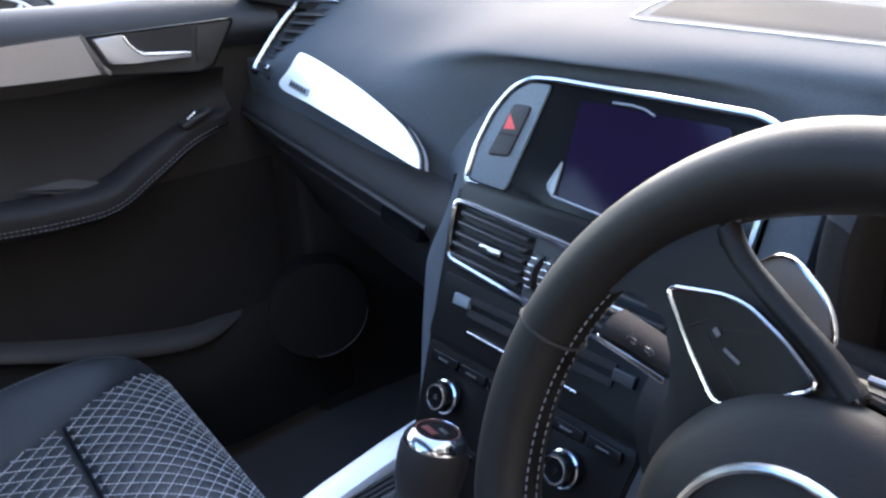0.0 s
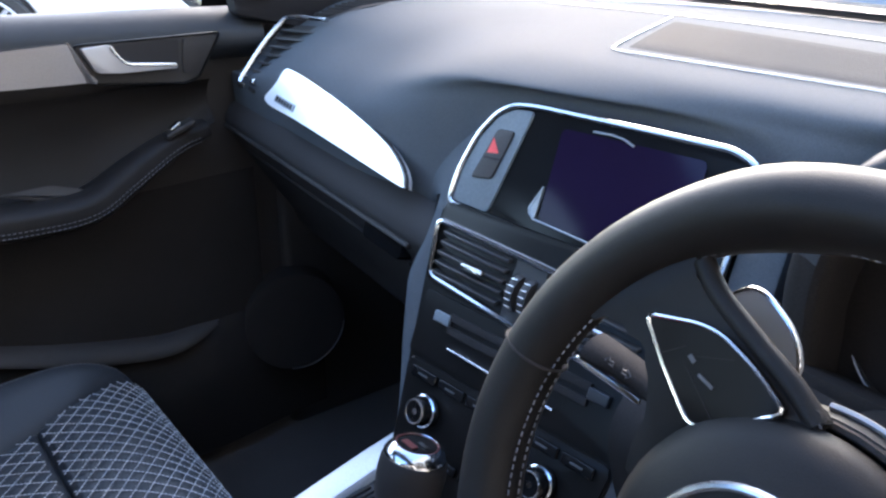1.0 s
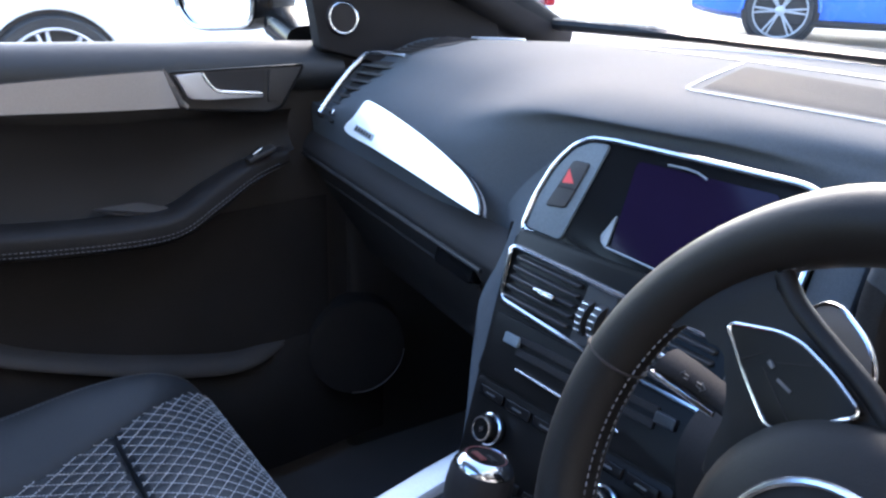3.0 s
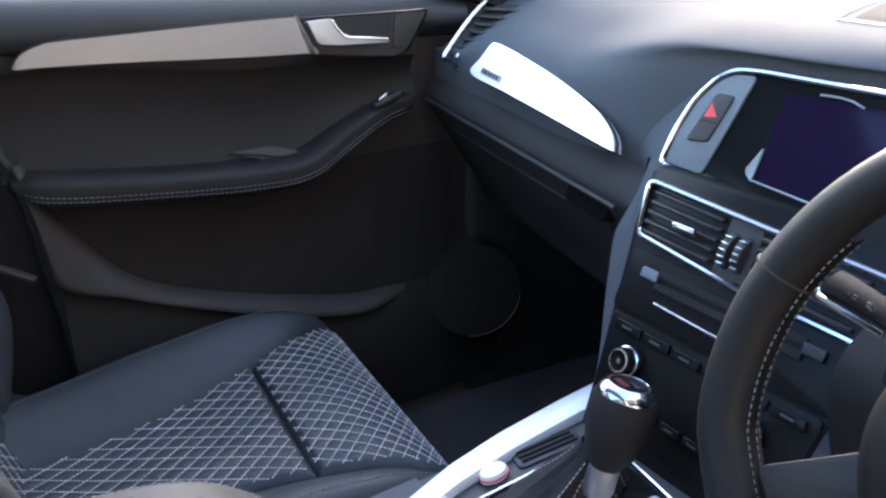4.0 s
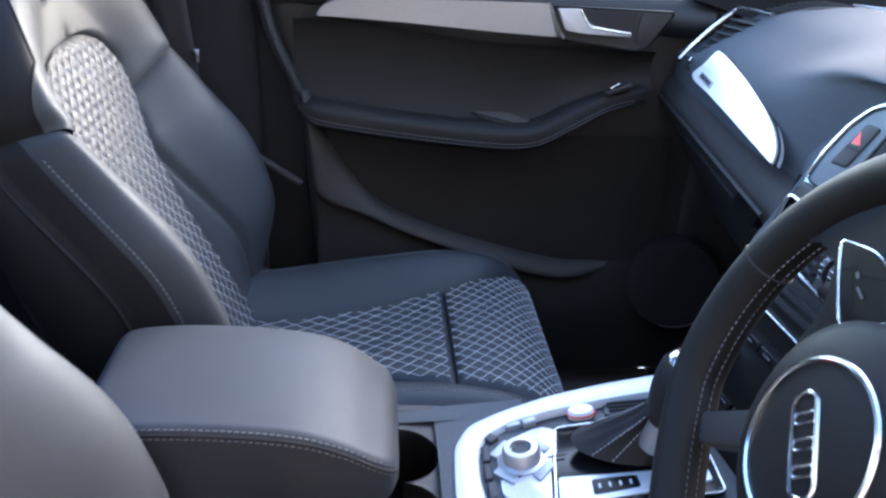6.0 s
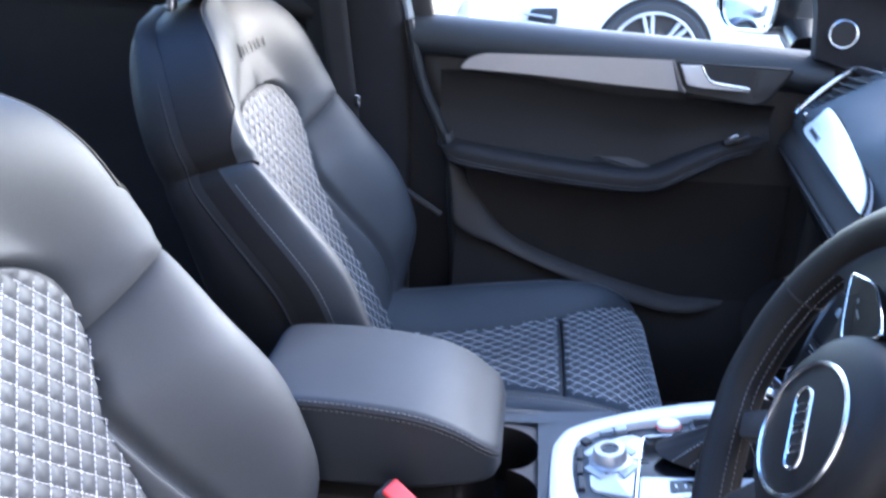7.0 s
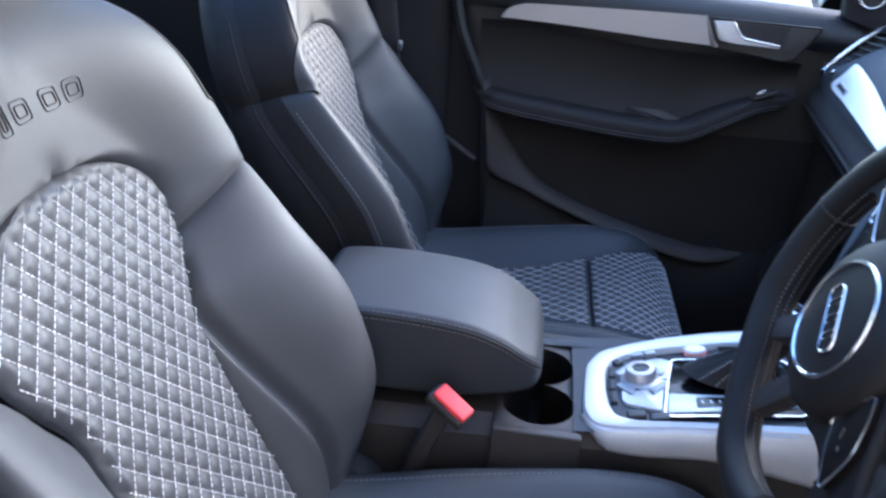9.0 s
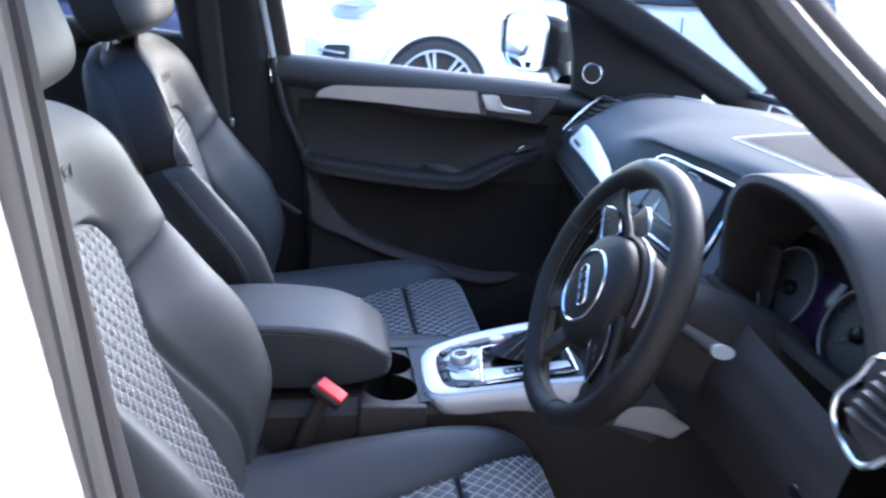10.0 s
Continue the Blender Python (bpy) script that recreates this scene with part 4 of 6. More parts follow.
piece("display_edge", tube([CF @ Vector((x, y, -0.0098)) for x, y in ((0.002, 0.1652), (0.020, 0.1660), (0.032, 0.1650), (0.043, 0.1615))], 0.0010, 6), GREY_BUTTON, surround)

# the two centre vents in one bright frame
vo = corners([(-0.1215, 0.0), (-0.131, 0.053), (0.0, 0.0475), (0.124, 0.043), (0.1235, -0.011), (0.0, -0.009)], 0.009, 5)
vents = piece("centre_vents", plate(vo, CF @ pose(0, 0, -0.012), 0.02), SOFT_DARK, dash, "paired black centre vents in a chrome frame")
piece("vent_edge", loop_on(vo, CF, 0.003, -0.003, 8), CHROME, vents, "chrome vent frame")
for cx, wide, drop in ((-0.077, 0.084, 0.0), (0.058, 0.100, -0.006)):
    for k in range(5):
        piece("vent_slat", block(wide, 0.0035, 0.014, 0.001, CF @ pose(cx, 0.006 + 0.0095 * k + drop, -0.007, 20, 0, -2), 1), PLASTIC, vents)
    piece("vent_slider", block(0.026, 0.0055, 0.008, 0.002, CF @ pose(cx + 0.008, 0.022 + drop, 0.001)), CHROME, vents)
piece("vent_divider", block(0.036, 0.054, 0.010, 0.002, CF @ pose(-0.0115, 0.020, -0.009)), PLASTIC, vents)
for cx in (-0.0190, -0.0045):
    wheel_m = CF @ pose(cx, 0.018, -0.010, 0, 90, 0)
    tw = piece("thumbwheel", lathe([(0.001, -0.004), (0.017, -0.004), (0.018, 0), (0.017, 0.004), (0.001, 0.004)], wheel_m, 24), PLASTIC, vents)
    for k in range(5):
        piece("wheel_rib", block(0.007, 0.0011, 0.002, 0.0003, CF @ pose(cx, 0.006 + 0.006 * k, 0.0075 - 0.4 * (0.006 * (k - 2)) ** 2 * 60), 1), CHROME, tw)

# media slot and climate switches
media = piece("media_panel", plate(rounded(0.244, 0.062, 0.006), CF @ pose(0, -0.042, -0.004), 0.01, 0.002), PAD, dash, "black media panel with chrome slot line")
for sg in (-1, 1):
    piece("media_button", block(0.020, 0.010, 0.005, 0.0015, CF @ pose(sg * 0.089, -0.030, -0.002)), SLATE if sg < 0 else DECK, media)
    piece("slot_cover", block(0.16, 0.007, 0.004, 0.001, CF @ pose(0, -0.032 + 0.006 * sg, -0.003)), MATTE, media)
piece("slot_line", block(0.126, 0.0026, 0.004, 0.001, CF @ pose(-0.010, -0.055, -0.002, 0, 0, -1.5)), CHROME, media, "chrome line")
climate = piece("climate_panel", plate(corners([(-0.118, -0.075), (-0.103, -0.175), (0.103, -0.175), (0.118, -0.075)], 0.008), CF @ pose(0, 0, -0.004), 0.01, 0.002), PAD, dash, "black climate control panel")
for k in range(6):
    piece("climate_button", block(0.032, 0.010, 0.004, 0.0015, CF @ pose(-0.09 + 0.036 * k, -0.086, -0.002)), GLOSS, climate)
    piece("button_print", block(0.012, 0.0014, 0.0006, 0, CF @ pose(-0.09 + 0.036 * k, -0.086, 0.0004)), DIM_PRINT, climate)
for u in (-0.074, 0.064):
    k0 = CF @ pose(u, -0.114, -0.003) @ Matrix.Scale(0.78, 4)
    knob = piece("climate_knob", lathe([(0.001, 0), (0.019, 0), (0.019, 0.004), (0.0165, 0.006), (0.0165, 0.020), (0.014, 0.023), (0.001, 0.0225)], k0, 32), GLOSS, climate, "black knob with a chrome collar")
    piece("collar", lathe([(0.0185, 0.003), (0.0195, 0.004), (0.0195, 0.010), (0.0175, 0.011), (0.0165, 0.008)], k0, 32), CHROME, knob)
    piece("collar", lathe([(0.012, 0.0226), (0.0150, 0.0226), (0.0146, 0.0240), (0.0125, 0.0242), (0.012, 0.0226)], k0, 32), CHROME, knob)
for k in range(5):
    piece("climate_button", block(0.022, 0.009, 0.004, 0.0015, CF @ pose(-0.06 + 0.027 * k, -0.150, -0.002)), GLOSS, climate)
    piece("button_print", block(0.010, 0.0014, 0.0006, 0, CF @ pose(-0.06 + 0.027 * k, -0.150, 0.0004)), DIM_PRINT, climate)

# instruments under the hood
cluster = piece("instrument_panel", plate(rounded(0.33, 0.14, 0.05, 8), frame_of((0.382, 0.330, 1.060), (1, 0, 0), (0, 0.30, 0.95)), 0.03, 0.005), PAD, dash, "dark instrument panel with two round gauges")
IF = frame_of((0.382, 0.326, 1.061), (1, 0, 0), (0, 0.30, 0.95))
for sg in (-1, 1):
    g = piece("gauge", lathe([(0.001, 0.001), (0.051, 0.001), (0.053, 0.010), (0.056, 0.010), (0.058, 0.0)], IF @ pose(sg * 0.076, -0.005, 0), 48), DECK, cluster, "round grey gauge with a thin pale ring")
    piece("gauge_ring", loop_on(circle(0.0555, 48, sg * 0.076, -0.005), IF, 0.0009, 0.010, 6), GREY_BUTTON, g)
    for k in range(11):
        a = radians(-40 + 26 * k)
        piece("gauge_mark", block(0.007, 0.0014, 0.0008, 0, IF @ pose(sg * 0.076 + 0.045 * math.cos(a), -0.005 + 0.045 * math.sin(a), 0.0022, 0, 0, -40 + 26 * k)), DIM_PRINT, g)
    piece("needle", block(0.036, 0.0018, 0.001, 0, IF @ pose(sg * 0.076 - 0.014, -0.017, 0.004, 0, 0, 38)), DIM_PRINT, g)
    piece("needle_hub", lathe([(0.001, 0.010), (0.010, 0.009), (0.011, 0.001)], IF @ pose(sg * 0.076, -0.005, 0), 24), GLOSS, g)
piece("trip_display", block(0.052, 0.088, 0.003, 0.002, IF @ pose(0, -0.004, 0.006)), SCREEN, cluster)


def arch(a, y, half, crown, low=1.045):
    """A point of the instrument hood's arch at y."""
    s, c = math.sin(a), math.cos(a)
    return Vector((0.414 + half * math.copysign(abs(c) ** 0.85, c), y + 0.045 * (1 - max(s, 0.0)) * (1 if y < 0.26 else 0.3), low + (crown - low) * math.copysign(abs(s) ** 0.78, s)))


def hood_point(u, v):
    """The hood: from its rear lip inside, round the lip and away over the top."""
    a = math.pi * (1.10 - 1.20 * u)
    y = along([0, 0.35, 0.42, 0.50, 0.60, 1.0], [0.345, 0.224, 0.209, 0.207, 0.220, 0.450], v)
    half = along([0, 0.35, 0.42, 0.50, 0.60, 1.0], [0.172, 0.158, 0.160, 0.170, 0.187, 0.228], v)
    crown = along([0, 0.35, 0.42, 0.50, 0.60, 0.80, 1.0], [1.170, 1.206, 1.212, 1.222, 1.228, 1.220, 1.150], v)
    return arch(a, y, half, crown)


piece("hood_lining", sheet(lambda u, v: hood_point(u, 0.46 * v), 48, 16), MATTE, dash, "matte black hood lining")
piece("instrument_hood", sheet(lambda u, v: hood_point(0.17 + 0.83 * u, 0.46 + 0.54 * v), 44, 24), HOOD, dash, "soft dark instrument hood")
piece("hood_side", sheet(lambda u, v: hood_point(0.17 * u, 0.46 + 0.54 * v), 8, 24), MATTE, dash, "matte black side of the hood")


def binnacle_point(u, v):
    x = 0.225 + 0.365 * u
    pts = [(x, 0.238, 1.030), (x, 0.246, 1.043), (x, 0.29, 1.022), (x, 0.332, 0.998)]
    return spline_at(pts, v)


piece("stack_cheek", plate(corners([(0.150, 0.0), (0.150, 0.166), (0.184, 0.160), (0.186, 0.0)], 0.004, 3), CF @ pose(0, 0, -0.014), 0.03, 0.003), DASH, dash, "dark edge of the dash beside the screen")
piece("binnacle_cheek", block(0.135, 0.006, 0.100, 0.003, pose(0.225, 0.3105, 1.056, 0, 0, -3.5)), MATTE, dash, "matte black cheek beside the gauges")
piece("binnacle_sill", sheet(binnacle_point, 10, 8), MATTE, dash)
knee = lambda u, v: spline_at([(0.17 + 0.56 * u, 0.246 - 0.105 * u, 1.036 + 0.036 * u), (0.17 + 0.56 * u, 0.200 - 0.07 * u, 1.020 + 0.015 * u), (0.17 + 0.56 * u, 0.165 - 0.03 * u, 0.97), (0.17 + 0.56 * u, 0.22, 0.84), (0.17 + 0.56 * u, 0.34, 0.76), (0.17 + 0.56 * u, 0.60, 0.74)], v)
piece("knee_panel", sheet(knee, 24, 40), MATTE, dash, "black panel below the steering column")
head_sw = piece("light_switch", lathe([(0.001, 0), (0.021, 0), (0.021, 0.006), (0.017, 0.012), (0.001, 0.013)], frame_of((0.672, 0.146, 0.998), (1, -0.15, 0), (0, 0.3, 0.95)), 28), GLOSS, dash, "round light switch")
for k in range(2):
    piece("switch_mark", block(0.010, 0.0022, 0.001, 0, frame_of((0.672, 0.146, 0.998), (1, -0.15, 0), (0, 0.3, 0.95)) @ pose(0, -0.004 + 0.008 * k, 0.0135)), GREY_BUTTON, head_sw)

# ---- steering column ----
HUB = Vector((0.367, 0.033, 1.064))
WF = frame_of(HUB, (1, 0.01, 0), (-0.0035, 0.352, 0.936))
column = thing("steering_column", "black steering column with two stalks", "steering column", at=(0.37, 0.15, 0.95))
shroud = skin([[WF @ Vector((x * s, y * s * 0.9 - 0.008 - 0.02 * (1 - s), z)) for x, y in rounded(0.135, 0.12, 0.045, 6)] for z, s in ((-0.055, 0.82), (-0.06, 0.95), (-0.09, 1.05), (-0.16, 1.15), (-0.26, 1.2))])
piece("shroud", shroud, MATTE, column, "black column shroud")


def stalk(name, pts, r0, r1, label):
    ob = piece(name, tube(spline([WF @ Vector(p) for p in pts], 14), lambda f: r0 + (r1 - r0) * f, 14, squash=0.55), MATTE, column, label)
    return ob


ind = stalk("indicator_stalk", [(-0.050, 0.018, -0.074), (-0.09, 0.028, -0.074), (-0.140, 0.039, -0.066), (-0.164, 0.042, -0.062)], 0.008, 0.0135, "black stalk with pale arrow symbols")
wiper = stalk("wiper_stalk", [(0.055, 0.015, -0.072), (0.10, 0.020, -0.070), (0.165, 0.030, -0.060), (0.185, 0.034, -0.055)], 0.009, 0.014, "black wiper stalk")
SKF = frame_of(WF @ Vector((-0.138, 0.0400, -0.0555)), WF.to_3x3() @ Vector((1, -0.1, 0)), WF.to_3x3() @ Vector((0.1, 1, 0.2)))
for sg in (-1, 1):
    arrow = [(0.006, 0), (0.001, 0.0045), (0.001, 0.002), (-0.004, 0.002), (-0.004, -0.002), (0.001, -0.002), (0.001, -0.0045)]
    o = [(0.62 * sg * x + sg * 0.006, 0.62 * y) for x, y in (arrow if sg > 0 else arrow[::-1])]
    piece("arrow_symbol", loop_on(o, SKF, 0.0004, 0.001, 5), DIM_PRINT, ind)
piece("stalk_bar", block(0.05, 0.004, 0.003, 0.001, SKF @ pose(-0.008, -0.013, -0.004)), CHROME, ind)
piece("stalk_tip", tube([WF @ Vector(p) for p in ((0.180, 0.033, -0.056), (0.190, 0.035, -0.053))], 0.0125, 14, squash=0.6), SLATE, wiper, "grey end of the stalk")

# ---- steering wheel ----
wheel = thing("steering_wheel", "black leather flat-bottomed steering wheel, turned to one side", "steering wheel", at=tuple(HUB))
WM = WF @ pose(0, 0, 0, 0, 0, -44) @ Matrix.Scale(0.932, 4)


def rim_at(a):
    x, y = 0.1695 * math.cos(a), 0.1695 * math.sin(a)
    if y < -0.150:
        y = -0.150 - 0.45 * (-0.150 - y)
    return Vector((x, y, 0))


rings = []
for i in range(96):
    c = rim_at(2 * math.pi * i / 96)
    t = (rim_at(2 * math.pi * (i + 1) / 96) - rim_at(2 * math.pi * (i - 1) / 96)).normalized()
    s = Vector((t.y, -t.x, 0))
    a = 2 * math.pi * i / 96
    grip = 1 + 0.14 * (math.exp(-((a - radians(28)) / 0.22) ** 2) + math.exp(-((a - radians(152)) / 0.22) ** 2))
    rings.append([WM @ (c + s * (0.0177 * grip * math.cos(2 * math.pi * j / 18)) + Vector((0, 0, 0.0195 * grip * math.sin(2 * math.pi * j / 18)))) for j in range(18)])
rings.append(rings[0])
bm = skin(rings, caps=False)
bmesh.ops.remove_doubles(bm, verts=bm.verts, dist=1e-6)
rim_ob = piece("rim", bm, GRIP, wheel, "black leather-wrapped rim")
stitch = []
for off in (-0.0042, 0.0042):
    stitch.append([(WM @ (rim_at(2 * math.pi * i / 120) * (1 - 0.0178 / 0.1695) + Vector((0, 0, off))), WM.to_3x3() @ (-rim_at(2 * math.pi * i / 120)).normalized()) for i in range(121)])
piece("stitching", dashes(stitch, 0.0030, 0.0016, 0.0007, 0.0006), DARK_THREAD, rim_ob, "pale stitching inside the rim")
for a in (28, 152, 208, 332):
    c = rim_at(radians(a))
    t = Vector((-c.y, c.x, 0)).normalized()
    m = WM @ frame_of(c, c.normalized(), (0, 0, 1))
    piece("rim_seam", loop_on(circle(0.0192, 20), m, 0.0009, 0, 5), SOFT_DARK, rim_ob)

airbag = []
for rr, z in ((0.062, -0.03), (0.079, -0.012), (0.083, 0.004), (0.080, 0.015), (0.070, 0.0225), (0.050, 0.0285), (0.02, 0.0305)):
    airbag.append([WM @ Vector((rr * 0.955 * math.cos(a), rr * 0.94 * math.sin(a), z)) for a in (2 * math.pi * i / 48 for i in range(48))])
hub_ob = piece("airbag_cover", skin(airbag), GRIP, wheel, "rounded black airbag cover")
piece("airbag_gap", loop_on(circle(0.0800, 48), WM, 0.0022, -0.006, 6), SOFT_DARK, hub_ob)
piece("hub_collar", lathe([(0.070, -0.034), (0.083, -0.026), (0.0855, -0.014), (0.083, -0.006), (0.079, -0.005)], WM, 48, False), GRIP, wheel, "black hub collar")
piece("hub_trim", tube([WM @ Vector((0.0862 * math.cos(a), 0.0862 * math.sin(a), -0.013)) for a in (radians(40 + 4 * k) for k in range(26))], 0.0016, 6), HANDLE, hub_ob, "thin satin line round the hub")
piece("emblem_ring", loop_on(circle(0.0490, 48), WM, 0.0021, 0.0288, 8), CHROME, hub_ob, "thin chrome ring")
emblem = piece("emblem", loop_on(rounded(0.060, 0.018, 0.0085, 6), WM, 0.0014, 0.0307, 6), CHROME, hub_ob, "plain chrome emblem")
for k in range(3):
    piece("emblem_bar", loop_on(rounded(0.006, 0.016, 0.0028, 5), WM @ pose(-0.015 + 0.015 * k, 0, 0), 0.0010, 0.0307, 6), CHROME, hub_ob)

for sg in (-1, 1):
    arm = [(0.055, 0.052), (0.078, 0.049), (0.099, 0.0425), (0.130, 0.033), (0.146, 0.029), (0.157, 0.036), (0.166, 0.0), (0.158, -0.046), (0.147, -0.028), (0.128, -0.012), (0.10, -0.014), (0.065, -0.045)]
    arm = [tuple(p) for p in spline([Vector((sg * x, y, 0)) for x, y in (arm if sg > 0 else arm[::-1])], 50, True)]
    spoke = piece("spoke", plate([(p[0], p[1]) for p in arm], WM @ pose(0, 0, 0.006), 0.008, 0.003), GRIP, wheel, "black spoke")
    edge_line = spline([WM @ Vector((sg * x, y, 0.002)) for x, y in ((0.058, 0.053), (0.078, 0.0495), (0.099, 0.0430), (0.128, 0.0350), (0.146, 0.0345))], 24)
    edge_ob = piece("spoke_edge", tube(edge_line, 0.0052, 10), GRIP, spoke, "stitched leather spoke edge")
    up = WM.to_3x3() @ Vector((0, 0.5, 0.85)).normalized()
    piece("stitching", dashes([[(p + up * 0.0046, up.normalized()) for p in edge_line]], 0.0030, 0.0016, 0.0007, 0.0006), DARK_THREAD, edge_ob)
    pad_o = [(0.066, 0.047), (0.088, 0.042), (0.108, 0.034), (0.117, 0.026), (0.134, 0.001), (0.105, 0.000), (0.077, 0.001), (0.070, 0.025)]
    pad_o = corners([(sg * x, y) for x, y in (pad_o if sg < 0 else pad_o[::-1])][::-1], 0.006, 4)
    sw = piece("switch_pad", plate(pad_o, WM @ pose(0, 0, 0.0125), 0.012, 0.002), PAD, spoke, "gloss black switch pad in a chrome frame")
    piece("pad_frame", loop_on(pad_o, WM, 0.0010, 0.0122, 6), CHROME, spoke)
    piece("pad_print", block(0.009, 0.0016, 0.0006, 0, WM @ pose(sg * 0.092, 0.018, 0.0134, 0, 0, -sg * 25)), DIM_PRINT, spoke)
    piece("pad_print", block(0.004, 0.0022, 0.0006, 0, WM @ pose(sg * 0.104, 0.016, 0.0134, 0, 0, -sg * 10)), DIM_PRINT, spoke)
    for bx, by, bw, turn in ((0.090, 0.012, 0.030, 4), (0.100, 0.026, 0.020, 62), (0.112, 0.008, 0.014, 80)):
        piece("button_gap", block(bw, 0.0006, 0.0006, 0, WM @ pose(sg * bx, by, 0.0126, 0, 0, -sg * turn)), MATTE, sw)
    pd = [(0.082, 0.030), (0.088, 0.041), (0.098, 0.045), (0.109, 0.046), (0.128, 0.042), (0.1345, 0.036), (0.1355, 0.024), (0.131, 0.0), (0.125, -0.020), (0.09, -0.020)]
    pd = corners([(sg * x, y) for x, y in (pd if sg > 0 else pd[::-1])], 0.008, 5)
    paddle = piece("shift_paddle", plate(pd, WM @ pose(0, 0, -0.030), 0.006, 0.002), GREY_BUTTON, wheel, "grey gearshift paddle")
    piece("paddle_edge", loop_on(pd, WM, 0.0012, -0.031, 6), CHROME, paddle)
for sg in (-1, 1):
    leg = [(0.012, -0.070), (0.040, -0.066), (0.050, -0.136), (0.026, -0.136)]
    leg = corners([(sg * x, y) for x, y in (leg if sg < 0 else leg[::-1])], 0.006, 4)
    piece("lower_spoke", plate(leg, WM @ pose(0, 0, 0.004), 0.016, 0.004), PLASTIC, wheel, "black lower spoke")
piece("hub_back", lathe([(0.001, -0.075), (0.06, -0.07), (0.07, -0.05), (0.075, -0.025), (0.001, -0.02)], WM, 32), PLASTIC, wheel)

# ---- centre console ----
console = thing("centre_console", "black centre console with silver trim, selector and armrest", "car console", at=(0, -0.15, 0.43))
KF = frame_of((0.0, 0.0, 0.8014), (1, 0, 0), (0, 1, 0.18))
tunnel = skin([[Vector((x, y, z)) for x, z in ((-w, 0.43), (-w, zt - 0.02), (-w + 0.02, zt), (w2 - 0.02, zt), (w2, zt - 0.02), (w2, 0.43))] for y, w, w2, zt in ((-0.62, 0.105, 0.095, 0.72), (-0.45, 0.105, 0.095, 0.74), (-0.228, 0.108, 0.115, 0.763), (-0.2275, 0.108, 0.115, 0.68), (-0.1285, 0.110, 0.118, 0.68), (-0.128, 0.110, 0.118, 0.766), (0.0, 0.105, 0.118, 0.775), (0.10, 0.112, 0.118, 0.785), (0.22, 0.118, 0.120, 0.79), (0.50, 0.12, 0.13, 0.79))])
piece("tunnel", tunnel, PLASTIC, console, "black console body")
outer = [(-0.018, -0.122), (0.03, -0.126), (0.085, -0.128), (0.114, -0.118), (0.122, -0.085), (0.124, -0.02), (0.128, 0.03), (0.136, 0.10), (0.145, 0.16), (0.150, 0.24), (-0.100, 0.24), (-0.100, 0.13), (-0.095, 0.05), (-0.085, -0.012), (-0.068, -0.066), (-0.05, -0.104)]
inner_o = [(0.0, -0.097), (0.035, -0.099), (0.075, -0.096), (0.098, -0.088), (0.108, -0.066), (0.112, -0.018), (0.116, 0.03), (0.122, 0.10), (0.128, 0.16), (0.130, 0.235), (-0.068, 0.235), (-0.066, 0.13), (-0.062, 0.05), (-0.054, -0.015), (-0.043, -0.06), (-0.025, -0.088)]
outer_s = [(p.x, p.y) for p in spline([Vector((*p, 0)) for p in corners(outer, 0.012, 4)], 120, True)]
inner_s = [(p.x, p.y) for p in spline([Vector((*p, 0)) for p in corners(inner_o, 0.010, 4)], 120, True)]


def ring_plate(o, i, m, depth, crown):
    """A ring-shaped trim between two outlines of equal count."""
    rings = []
    for f, z in ((0, -depth), (0, -0.004), (0.08, 0.0), (0.5, crown), (0.92, 0.0), (1, -0.004), (1, -0.016)):
        rings.append([m @ Vector((a[0] + (b[0] - a[0]) * f, a[1] + (b[1] - a[1]) * f, z)) for a, b in zip(o, i)])
    return skin(rings, caps=False)


trim = piece("console_trim", ring_plate(outer_s, inner_s, KF, 0.020, 0.003), SILVER, console, "satin silver console frame")


def skirt_point(u, v):
    """The silver flank below the frame, on the driver's side: it deepens forward and ends in a slanting point."""
    y = -0.127 + 0.437 * u
    x = along([-0.127, -0.110, -0.08, 0.0, 0.10, 0.20, 0.30], [0.090, 0.116, 0.1225, 0.126, 0.136, 0.144, 0.148], y)
    top = min(0.7985 + 0.18 * y, along([0.17, 0.209, 0.26, 0.31], [0.84, 0.809, 0.777, 0.746], y))
    low = along([-0.127, -0.092, 0.03, 0.08, 0.13, 0.20, 0.262, 0.284, 0.31], [0.774, 0.750, 0.761, 0.757, 0.752, 0.742, 0.728, 0.723, 0.744], y)
    return Vector((x + 0.004 * math.sin(math.pi * v), y, top + (low - top) * v))


flank = piece("console_side_trim", sheet(skirt_point, 40, 8), SILVER, console, "satin silver console flank")
mod = flank.modifiers.new("thick", "SOLIDIFY")
mod.thickness = 0.006
deck = piece("selector_deck", plate(inner_s, KF @ pose(0, 0, -0.009), 0.03), DECK, console, "dark grey control deck")
DIAL = KF @ pose(0.016, -0.055, -0.006)
dial = piece("menu_dial", lathe([(0.001, -0.004), (0.024, -0.004), (0.024, 0.004), (0.0195, 0.006), (0.0190, 0.017), (0.017, 0.0195), (0.011, 0.0200), (0.010, 0.0165), (0.001, 0.016)], DIAL, 36), HANDLE, console, "round silver menu dial")
piece("dial_cap", lathe([(0.001, 0.0175), (0.0085, 0.0178), (0.0095, 0.0165)], DIAL, 24), GLOSS, dial)
panel_o = corners([(-0.036, -0.030), (-0.030, -0.014), (-0.016, -0.016), (0.030, -0.028), (0.084, -0.036), (0.066, -0.080), (-0.012, -0.079)], 0.006, 4)
panel = piece("dial_panel", plate(panel_o, KF @ pose(0, 0, -0.004), 0.012, 0.002), SILVER, console, "satin silver panel round the dial")
